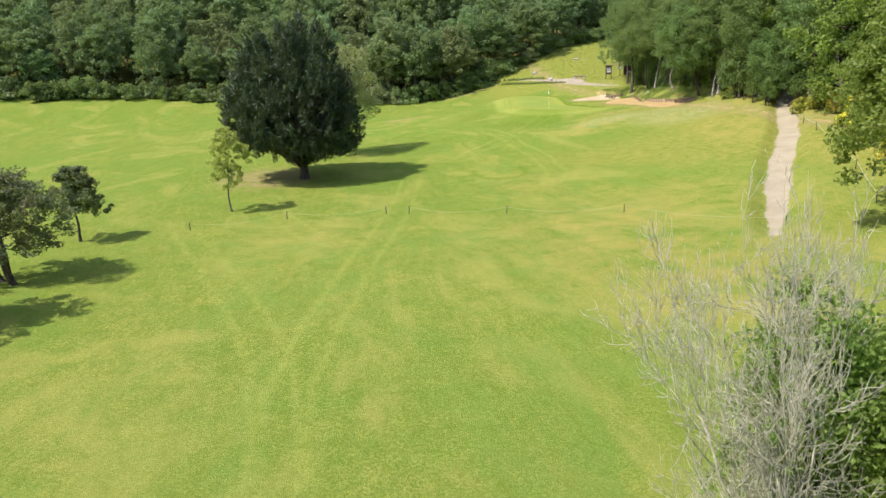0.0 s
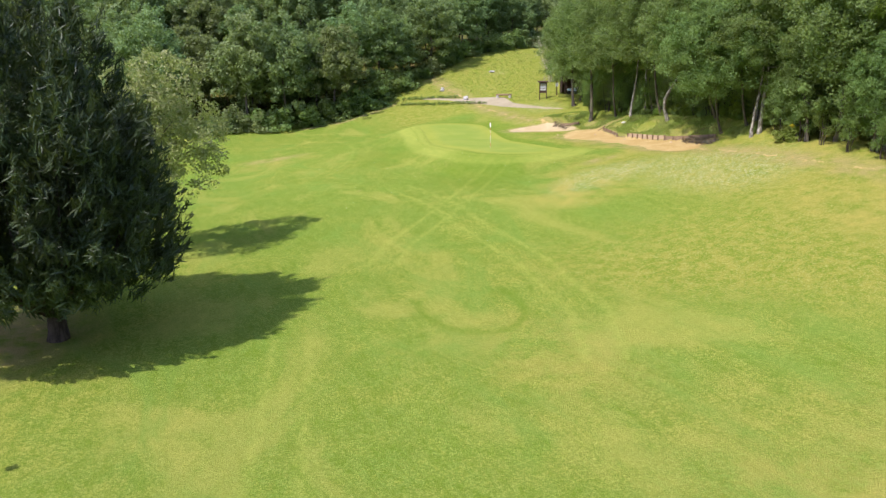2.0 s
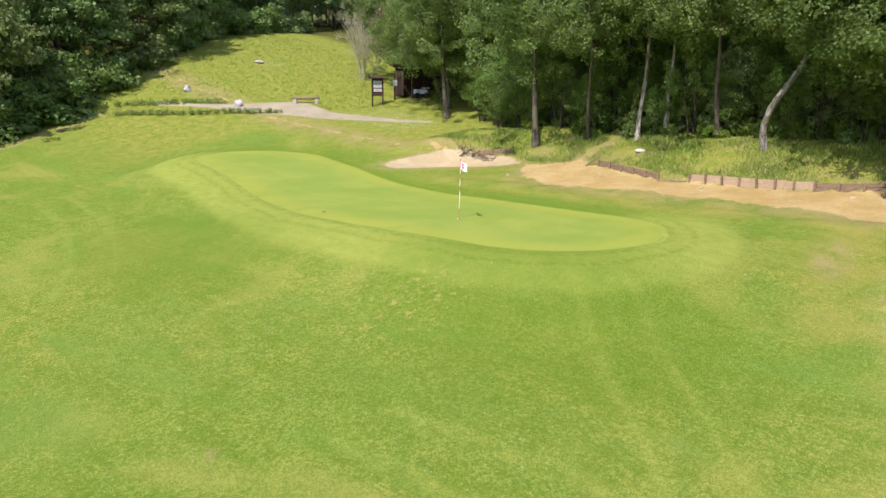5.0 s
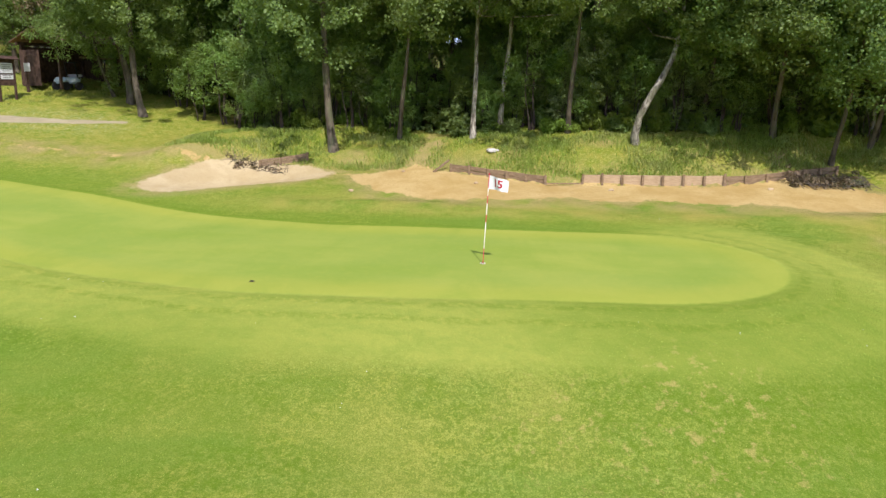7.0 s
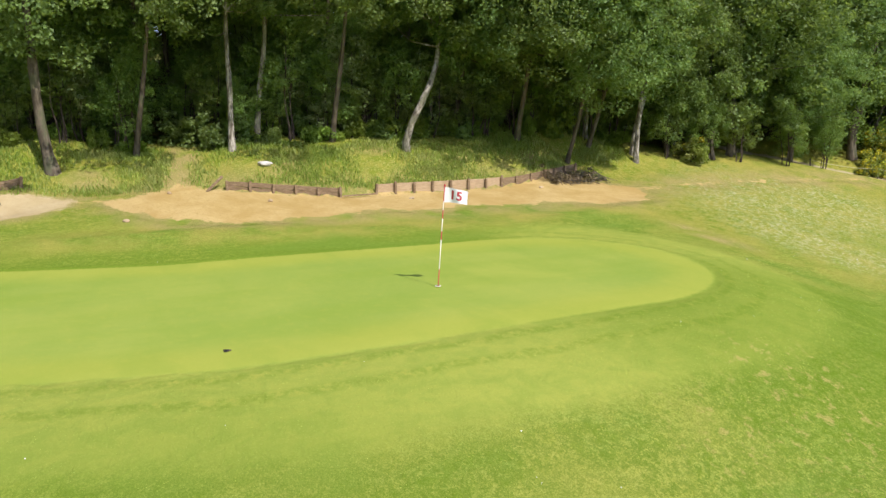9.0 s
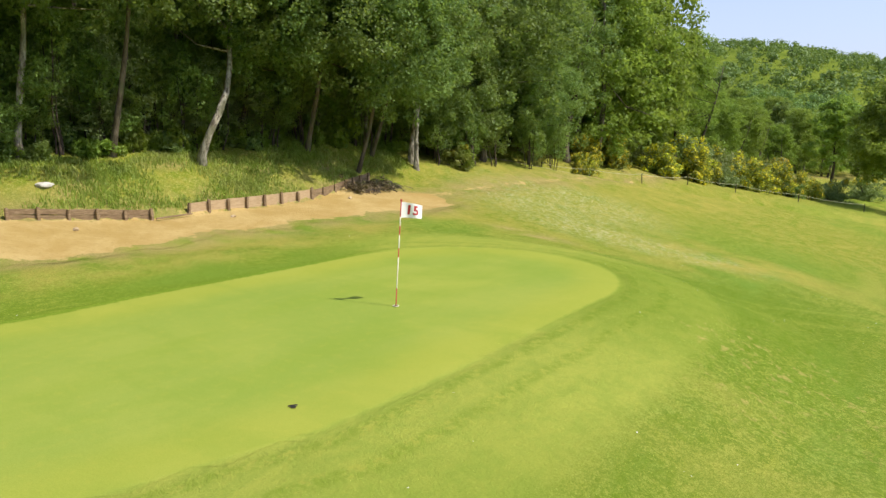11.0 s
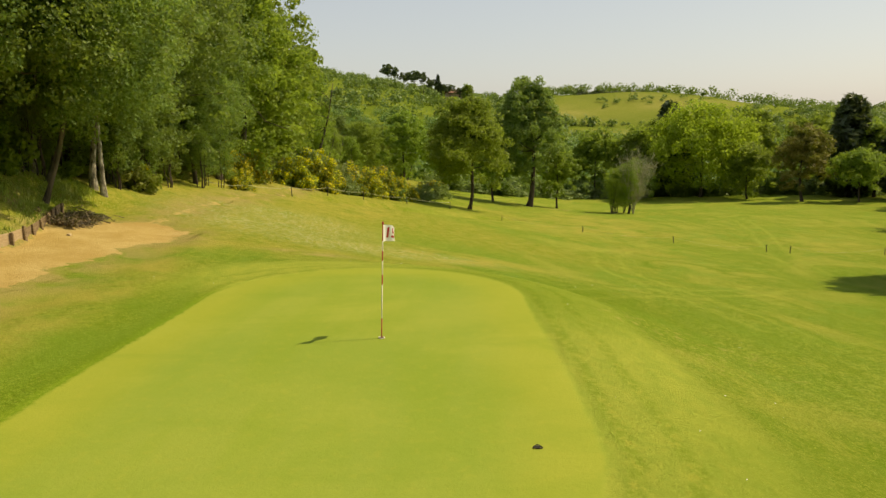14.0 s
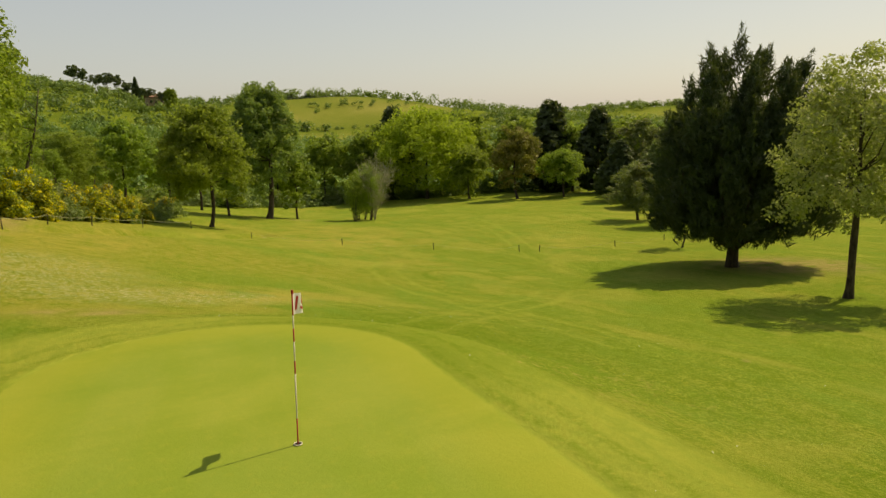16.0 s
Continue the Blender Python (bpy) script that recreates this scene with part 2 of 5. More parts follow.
def bark(name, a, b, scale=6.0, moss=None):
    s = Shade(name, 0.9, 0.15)
    n = s.noise(scale, stretch=(1.0, 1.0, 0.3), detail=6, rough=0.7)
    c = s.mix(s.ramp(n, 0.38, 0.62), a, b)
    if moss:
        c = s.mix(s.math("MULTIPLY", s.ramp(s.noise(1.6, detail=4), 0.5, 0.62), 0.7), c, moss)
    s.bump(n, 0.8, 0.03)
    return s.done(c)


def plain(name, a, b, rough=0.7, scale=8.0, spec=0.3, stretch=None, metal=0.0):
    """Paint, timber, stone and the like: two tones of grain and a little relief."""
    s = Shade(name, rough, spec, 0.85)
    s.bsdf.inputs["Metallic"].default_value = metal
    n = s.noise(scale, s.local(), detail=5, stretch=stretch)
    c = s.mix(s.ramp(n, 0.35, 0.68), a, b)
    c = s.mix(s.math("MULTIPLY", s.each(), 0.25), c, a)
    s.bump(n, 0.3, 0.006)
    return s.done(c)


TURF = turf()
SAND = loose("sand", (0.50, 0.36, 0.205), (0.59, 0.46, 0.29), (0.40, 0.26, 0.14))
OAK = leafy("oak_leaf", (0.105, 0.185, 0.052), (0.265, 0.375, 0.11), (0.20, 0.28, 0.08), 0.48)
NORTH_LEAF = leafy("northern_leaf", (0.12, 0.215, 0.075), (0.27, 0.39, 0.14), (0.235, 0.33, 0.11), 0.38)
FRESH = leafy("fresh_leaf", (0.16, 0.255, 0.04), (0.32, 0.43, 0.07), (0.26, 0.35, 0.055), 0.54)
LIME_LEAF = leafy("lime_leaf", (0.30, 0.42, 0.03), (0.48, 0.58, 0.06), (0.38, 0.50, 0.04), 0.6)
GREY_LEAF = leafy("grey_green_leaf", (0.10, 0.145, 0.045), (0.22, 0.27, 0.10), (0.20, 0.17, 0.075), 0.3)
UNDER_LEAF = leafy("undergrowth_leaf", (0.12, 0.21, 0.055), (0.31, 0.44, 0.11), (0.24, 0.33, 0.08), 0.52)
# dark ridge foliage, lightened: the haze of distance is mixed into the colour
HAZY_LEAF = leafy("hazy_ridge_leaf", (0.085, 0.13, 0.06), (0.17, 0.23, 0.10), (0.12, 0.17, 0.075), 0.2)
HILL_LEAF = leafy("hillside_leaf", (0.10, 0.20, 0.045), (0.20, 0.32, 0.075), (0.165, 0.27, 0.06), 0.3)
WILLOW_LEAF = leafy("willow_leaf", (0.18, 0.24, 0.08), (0.30, 0.37, 0.14), (0.24, 0.30, 0.09))
YELLOW_LEAF = leafy("yellow_green_leaf", (0.48, 0.54, 0.09), (0.64, 0.67, 0.16), (0.54, 0.58, 0.11), 0.55)
VARIEGATED = leafy("variegated_leaf", (0.28, 0.39, 0.10), (0.60, 0.61, 0.28), (0.40, 0.48, 0.13), 0.45)
COPPER = leafy("copper_leaf", (0.22, 0.17, 0.04), (0.32, 0.25, 0.07), (0.20, 0.20, 0.04))
BROWN_LEAF = leafy("brown_leaf", (0.16, 0.11, 0.065), (0.28, 0.20, 0.12), (0.18, 0.14, 0.07), 0.2)
NEEDLE = leafy("conifer_spray", (0.022, 0.045, 0.014), (0.065, 0.095, 0.03), (0.06, 0.075, 0.028), 0.12)
PINE = leafy("pine_needle", (0.035, 0.065, 0.024), (0.085, 0.12, 0.042), (0.06, 0.09, 0.035), 0.15)
BROOM = leafy("broom_stem", (0.20, 0.27, 0.04), (0.34, 0.39, 0.07), (0.33, 0.33, 0.09), 0.42)
BLOSSOM = leafy("broom_blossom", (0.80, 0.60, 0.02), (0.95, 0.74, 0.04), (0.85, 0.66, 0.02), 0.3)
BLADE = leafy("grass_blade", (0.26, 0.37, 0.055), (0.42, 0.49, 0.10), (0.44, 0.46, 0.14), 0.5)
LAWN_BLADE = leafy("lawn_blade", (0.26, 0.36, 0.05), (0.46, 0.50, 0.10), (0.36, 0.43, 0.08), 0.5)
BARK = bark("oak_bark", (0.10, 0.08, 0.055), (0.21, 0.175, 0.125), 5.0, (0.13, 0.145, 0.075))
BIRCH = bark("pale_bark", (0.13, 0.11, 0.08), (0.60, 0.55, 0.45), 8.0, (0.22, 0.22, 0.13))
DEAD = bark("dead_wood", (0.42, 0.40, 0.23), (0.67, 0.645, 0.42), 9.0)
DARK_BARK = bark("dark_bark", (0.06, 0.045, 0.035), (0.13, 0.10, 0.075), 6.0)
TIMBER = plain("weathered_timber", (0.20, 0.135, 0.075), (0.37, 0.27, 0.165), 0.85, 5.0, 0.2, (1.0, 1.0, 9.0))
NEW_TIMBER = plain("pale_timber", (0.42, 0.30, 0.17), (0.56, 0.42, 0.26), 0.85, 5.0, 0.2, (1.0, 1.0, 7.0))
STAIN = plain("dark_stained_timber", (0.055, 0.03, 0.02), (0.12, 0.07, 0.05), 0.8, 6.0)
TILE = plain("old_roof_tile", (0.20, 0.10, 0.07), (0.30, 0.17, 0.12), 0.85, 9.0)
WHITE = plain("white_cloth", (0.82, 0.81, 0.79), (0.88, 0.87, 0.85), 0.7, 14.0)
PANEL = plain("white_panel", (0.70, 0.72, 0.72), (0.80, 0.81, 0.80), 0.4, 3.0)
RED = plain("red_paint", (0.45, 0.03, 0.04), (0.52, 0.05, 0.05), 0.45, 20.0)
CREAM = plain("cream_paint", (0.72, 0.66, 0.50), (0.80, 0.74, 0.60), 0.45, 20.0)
BLACK = plain("hole_shade", (0.012, 0.012, 0.010), (0.03, 0.028, 0.02), 0.9, 20.0)
ROPE = plain("pale_rope", (0.42, 0.43, 0.24), (0.55, 0.55, 0.34), 0.9, 40.0)
STAKE = plain("dark_stake", (0.06, 0.055, 0.04), (0.12, 0.10, 0.07), 0.8, 12.0)
STONE = plain("pale_stone", (0.46, 0.43, 0.38), (0.62, 0.59, 0.53), 0.9, 6.0)
CART = plain("pale_blue_bodywork", (0.55, 0.66, 0.74), (0.62, 0.72, 0.79), 0.3, 3.0, 0.5)
RUBBER = plain("black_rubber", (0.02, 0.02, 0.02), (0.035, 0.035, 0.035), 0.8, 20.0)
RENDER_WALL = plain("ochre_render", (0.50, 0.36, 0.26), (0.58, 0.44, 0.33), 0.9, 0.8)


# ---- helpers for meshes ----
def mesh_of(name, verts, faces, material, smooth=False):
    me = bpy.data.meshes.new(name)
    me.from_pydata(np.asarray(verts).tolist() if not isinstance(verts, list) else verts, [], faces if isinstance(faces, list) else faces.tolist())
    me.materials.append(material)
    if smooth:
        me.polygons.foreach_set("use_smooth", [True] * len(me.polygons))
    return me


def link(name, me, parent=None, label="", m=None):
    ob = new(name, me)
    ob.parent = parent
    if m is not None:
        ob.matrix_basis = m
    return tagged(ob, label)


def part(name, bm, material, parent=None, label=""):
    """One bmesh as one object under a thing or a part."""
    me = bpy.data.meshes.new(name)
    bm.to_mesh(me)
    bm.free()
    me.materials.append(material)
    return link(name, me, parent, label)


def thing(name, x, y, label, category, group="", z=None, rz=0.0):
    ob = new(name)
    ob.empty_display_size = 0.2
    ob.matrix_basis = pose(x, y, float(land(x, y)) if z is None else z, 0, 0, rz)
    return tagged(ob, label, category, group)


def box(sx, sy, sz, x=0, y=0, z=0, rx=0, ry=0, rz=0, bevel=0.0):
    """A bmesh box centred at x, y, z."""
    bm = bmesh.new()
    bmesh.ops.create_cube(bm, size=1.0, matrix=pose(x, y, z, rx, ry, rz) @ Matrix.Diagonal((sx, sy, sz, 1)))
    if bevel:
        bmesh.ops.bevel(bm, geom=bm.edges[:], offset=bevel, segments=2, affect="EDGES")
    return bm


def rod(r1, r2, depth, x=0, y=0, z=0, rx=0, ry=0, rz=0, sides=10):
    bm = bmesh.new()
    bmesh.ops.create_cone(bm, cap_ends=True, segments=sides, radius1=r1, radius2=r2, depth=depth, matrix=pose(x, y, z, rx, ry, rz))
    return bm


def tube(path, radii, sides=7):
    """Verts and faces of a tapered tube along a path."""
    path = [Vector(p) for p in path]
    verts, faces = [], []
    for i, p in enumerate(path):
        way = (path[min(i + 1, len(path) - 1)] - path[max(i - 1, 0)]).normalized()
        a = way.orthogonal().normalized() if i == 0 else (a - way * a.dot(way)).normalized()
        b = way.cross(a)
        for k in range(sides):
            w = 2 * math.pi * k / sides
            verts.append(tuple(p + (a * math.cos(w) + b * math.sin(w)) * radii[i]))
    for i in range(len(path) - 1):
        for k in range(sides):
            q = (k + 1) % sides
            faces.append((i * sides + k, i * sides + q, (i + 1) * sides + q, (i + 1) * sides + k))
    verts.append(tuple(path[-1]))
    top = len(verts) - 1
    faces += [((len(path) - 1) * sides + k, (len(path) - 1) * sides + (k + 1) % sides, top) for k in range(sides)]
    return verts, faces


def gather(pieces):
    """Many (verts, faces) as one."""
    verts, faces = [], []
    for v, f in pieces:
        n = len(verts)
        verts += list(v)
        faces += [tuple(i + n for i in q) for q in f]
    return verts, faces


def unit(v):
    return v / np.maximum(np.linalg.norm(v, axis=-1, keepdims=True), 1e-9)


def leaves(centres, radii, per, size, rng, squash=0.75, out=0.6, up=0.45, long=1.0, along=None, wide=0.34, wild=0.5):
    """Small folded leaves in loose clumps: verts and quads."""
    n = len(centres) * per
    c, r = np.repeat(np.asarray(centres, float), per, 0), np.repeat(np.asarray(radii, float), per)
    d = unit(rng.normal(size=(n, 3)))
    p = c + d * (r * rng.uniform(0.25, 1.0, n) ** 0.6)[:, None] * (1, 1, squash)
    nor = unit(d * out + (0, 0, up) + rng.normal(size=(n, 3)) * wild)
    t = rng.normal(size=(n, 3)) if along is None else np.repeat(np.asarray(along, float), per, 0) + rng.normal(size=(n, 3)) * 0.35
    t = unit(t - nor * np.sum(t * nor, 1, keepdims=True))
    b = np.cross(nor, t)
    s = size * rng.uniform(0.6, 1.35, n)[:, None]
    length, width = s * (0.5 * long), s * wide
    v = np.stack([p - t * length, p + b * width + nor * s * 0.1, p + t * length, p - b * width + nor * s * 0.1], 1).reshape(-1, 3)
    return v, np.arange(n * 4).reshape(-1, 4)


# ---- the lie of the land ----
LX = np.array([-60, -35, -20, -8, 4, 14, 30.0])
LY = np.array([-110, -80, -55, -40, -25, -10, 10, 30, 50, 80.0])
LZ = np.array([
    [-8.0, -8.9, -8.9, -7.6, -5.8, -4.3, -1.9],
    [-7.0, -6.7, -7.0, -5.6, -3.6, -2.0, 0.7],
    [-6.5, -6.0, -5.3, -4.9, -2.7, -0.5, 3.3],
    [-6.0, -5.6, -5.4, -4.1, -1.7, 0.6, 5.1],
    [-5.4, -4.6, -4.5, -3.6, -1.1, 1.5, 6.8],
    [-4.9, -3.7, -3.3, -1.7, -0.1, 1.1, 7.2],
    [-4.1, -3.8, -3.1, -0.8, 0.5, 0.7, 4.5],
    [-2.3, -2.1, -1.6, -1.0, 0.8, 3.1, 5.8],
    [1.9, 1.5, 1.2, 1.5, 4.6, 8.1, 10.2],
    [12.5, 10.0, 10.3, 12.0, 14.5, 15.5, 14.3],
])


def ease(v, a, b):
    """0 below a, 1 above b, smooth between."""
    u = np.clip((v - a) / (b - a), 0, 1)
    return u * u * (3 - 2 * u)


def green_edge(x, y):
    """Distance to the edge of the putting green, negative inside."""
    yy = np.clip(y, -3.3, 17.5)
    cx = 0.75 + 0.24 * np.maximum(yy - 5, 0)
    half = 3.65 + 0.2 * ease(yy, -3, 3) - 0.2 * ease(yy, 8, 16)
    return np.hypot(x - cx, y - yy) - half


def bunker_edge(x, y):
    """Distance to the edge of the small bunker."""
    u = (x - 10.7) * 0.575 - (y - 10.2) * 0.818
    v = (x - 10.7) * 0.818 + (y - 10.2) * 0.575
    return (np.hypot(u / 3.7, (v + 0.06 * u * u - 0.3) / 1.75) - 1) * 1.9


def board_line(y):
    """x of the timber boards that hold the bank."""
    return np.interp(y, [-12.5, -10.7, -8, -3.1, -1.7, 2.0], [12.7, 12.1, 11.4, 11.65, 11.5, 12.55])


def sand_edge(x, y):
    """Distance to the edge of the long sandy strip below the boards."""
    front = np.interp(y, [-14, -12.8, -9, -2, 1.4, 4.5, 6], [10, 7.9, 8.6, 9.2, 8.6, 9.4, 12]) + 0.18 * np.sin(y * 1.9) + 0.07 * np.sin(y * 4.3)
    back = np.interp(y, [-14, -12, -10.7, -8, -3.1, -1.7, 2.0, 3.4, 5.5], [10, 12.3, 12.05, 11.36, 11.6, 11.45, 12.45, 13.2, 12])
    return np.maximum(front - x, x - back)


GRAVEL_WAY = [(-6.8, -55.8), (-3.5, -51.2), (1.3, -44.4), (7.0, -37.2), (9.6, -33.5), (11.4, -30.6), (14.5, -26.0), (20, -19)]
NORTH_WAY = [(8.0, 38.5), (11.6, 33.6), (14.2, 30.6), (14.6, 26.5), (16.5, 20.5), (17.5, 18.5)]


def from_line(x, y, line, ends=True):
    """Distance to a polyline; without ends, what lies past them counts as far off."""
    best = np.full(np.shape(x), 1e9)
    for i, ((ax, ay), (bx, by)) in enumerate(zip(line, line[1:])):
        raw = ((x - ax) * (bx - ax) + (y - ay) * (by - ay)) / ((bx - ax) ** 2 + (by - ay) ** 2)
        u = np.clip(raw, 0, 1)
        d = np.hypot(x - ax - u * (bx - ax), y - ay - u * (by - ay))
        if not ends:
            d = np.where((i == 0) & (raw < 0) | (i == len(line) - 2) & (raw > 1), 1e9, d)
        best = np.minimum(best, d)
    return best


def gravel_edge(x, y):
    return from_line(x, y, GRAVEL_WAY) - np.interp(y, [-56, -48], [0.3, 0.78]) - 0.06 * np.sin(y * 1.3) - 0.04 * np.sin(y * 3.1)


def north_edge(x, y):
    return from_line(x, y, NORTH_WAY) - np.interp(y, [18, 21, 27, 30, 32.5, 35, 39], [0.2, 0.4, 1.0, 1.7, 1.0, 0.35, 0.3])


def land(x, y):
    """Height of the ground."""
    x, y = np.asarray(x, float), np.asarray(y, float)
    z = np.zeros(np.broadcast(x, y).shape)
    for dx in (-4, 0, 4):
        for dy in (-4, 0, 4):
            u, v = np.clip(x + dx, -60, 29.99), np.clip(y + dy, -110, 79.99)
            i = np.clip(np.searchsorted(LX, u, side="right") - 1, 0, len(LX) - 2)
            j = np.clip(np.searchsorted(LY, v, side="right") - 1, 0, len(LY) - 2)
            f, g = (u - LX[i]) / (LX[i + 1] - LX[i]), (v - LY[j]) / (LY[j + 1] - LY[j])
            z = z + ((LZ[j, i] * (1 - f) + LZ[j, i + 1] * f) * (1 - g) + (LZ[j + 1, i] * (1 - f) + LZ[j + 1, i + 1] * f) * g) / 9
    ge = green_edge(x, y)
    top = 0.0 + 0.075 * np.maximum(y - 7, 0) * ease(y, 7, 14)
    k = 1 - ease(ge, -0.5, 5.0)
    z = z * (1 - k) + top * k
    win = ease(y, -19, -12) * (1 - ease(y, 6, 11))
    foot = np.interp(y, [-13.5, -10.5, -7.7, -3, -1.7, 2, 3.5, 6], [0.8, 0.72, 0.6, 0.54, 0.54, 0.86, 0.9, 0.8])
    gap = board_line(y) - x
    apron = 0.06 + (foot - 0.06) * np.clip(1 - gap / 4.7, 0, 1) ** 0.85
    k = win * (1 - ease(gap, 3.6, 5.2))
    z = z * (1 - k) + apron * k + k * ease(-gap, 0.0, 3.0) * np.maximum(z - apron, 0)
    z = z + 0.5 * ease(-gap, 0.02, 1.9) * win
    z = z + 0.24 * ease(-gap, 0.02, 0.16) * ease(y, -13, -11.5) * (1 - ease(y, 1.2, 2.6))
    z = z + 0.5 * ease(-gap, -1.0, 1.0) * ease(y, -20, -15) * (1 - ease(y, -13, -9)) * (1 - ease(x, 15, 22))
    z = z - 0.45 * (1 - ease(bunker_edge(x, y), -1.6, 0.15))
    z = z + 0.7 * ease((x - 10.7) * 0.818 + (y - 10.2) * 0.575, 1.6, 3.0) * (1 - ease(np.hypot(x - 13, y - 9.4), 3, 7))
    z = z - 0.5 * (1 - ease(gravel_edge(x, y), -0.2, 1.1)) * ease(y, -62, -52)
    # a terrace behind the green, then the hills round about
    south = ease(-y, 125, 560)
    z = z - 5 * ease(-y, 112, 190) + south * (12 + 24 * ease(x, -330, -140) + 5.5 * ease(x, -100, 60) + 5 * np.sin(x / 90) + 4 * np.sin(x / 37 + y / 60))
    z = z + 9 * np.exp(-(((x + 92) / 80) ** 2) - ((y + 455) / 75) ** 2)
    z = z + 12 * ease(y, 80, 240) + 10 * ease(x, 32, 160) + 14 * ease(-x, 70, 420)
    return z

TRACKS = [
    [(-32.4, -73), (-32.0, -67.6), (-30.8, -61.8), (-28.2, -52.4), (-25.1, -41.7), (-23.6, -35.6), (-22.1, -29)],
    [(-32.2, -72.7), (-32.6, -64.7), (-33.7, -59.6), (-36.0, -50.7), (-38.7, -41.5)],
    [(-12.4, -36.6), (-10.5, -32.4), (-9.4, -24.8), (-9.7, -17.1), (-9.6, -14.2), (-10, -11.2), (-10.6, -6.9)],
    [(-16.4, -22), (-14.2, -18.8), (-10.2, -15.1), (-5.8, -10.5), (-2.6, -7.4)],
    [(-11.2, 5.3), (-9.3, 8.6), (-7.6, 14), (-6.5, 20.4)],
    [(-29, -49), (-31, -45), (-33, -38), (-33.5, -33)],
]


def spread(lo, hi, step, reach):
    """Coordinates that are close together from lo to hi and grow apart towards +-reach."""
    core = list(np.arange(lo, hi + step / 2, step))
    a, gap = core[-1], step
    while a < reach:
        gap *= 1.16
        a += gap
        core.append(a)
    a, gap = core[0], step
    while a > -reach:
        gap *= 1.16
        a -= gap
        core.insert(0, a)
    return np.array(core)


GX, GY = np.meshgrid(spread(-42, 21, 0.25, 2600), spread(-76, 40, 0.25, 2600))
PATCHES = {"green": green_edge, "bunker": bunker_edge, "sand": sand_edge, "gravel": gravel_edge, "north": north_edge}
GZ = land(GX, GY)
rows_n, cols_n = GX.shape
VERTS = np.stack([GX, GY, GZ], -1).reshape(-1, 3)
ids = np.arange(rows_n * cols_n).reshape(rows_n, cols_n)
QUADS = np.stack([ids[:-1, :-1], ids[:-1, 1:], ids[1:, 1:], ids[1:, :-1]], -1).reshape(-1, 4)
QUADS = np.concatenate([QUADS[:, [0, 1, 2]], QUADS[:, [0, 2, 3]]])
MID = VERTS[QUADS].mean(1)


def wood_line(y):
    """x beyond which the eastern wood stands."""
    return np.interp(y, [-140, -70, -44, -34, -28, -20, -12, -4, 4, 10, 16, 21, 27, 33, 60], [4, 10, 14, 15.0, 14.6, 13.2, 14.0, 14.6, 15.2, 15.2, 18.5, 23.5, 26, 29, 36])


def north_line(x):
    """y beyond which the northern wood stands."""
    return np.interp(x, [-120, -52, -24, -8, -2, 3, 8, 14, 20, 30, 40], [50, 46, 38.5, 38.0, 38.5, 42, 44.5, 48, 52, 57, 62])


def blob(x, y, cx, cy, rx, ry, turn=0.0):
    """1 in the middle of an oval, 0 outside."""
    c, s = math.cos(radians(turn)), math.sin(radians(turn))
    u, v = (x - cx) * c + (y - cy) * s, -(x - cx) * s + (y - cy) * c
    return 1 - ease(np.hypot(u / rx, v / ry), 0.35, 1.0)


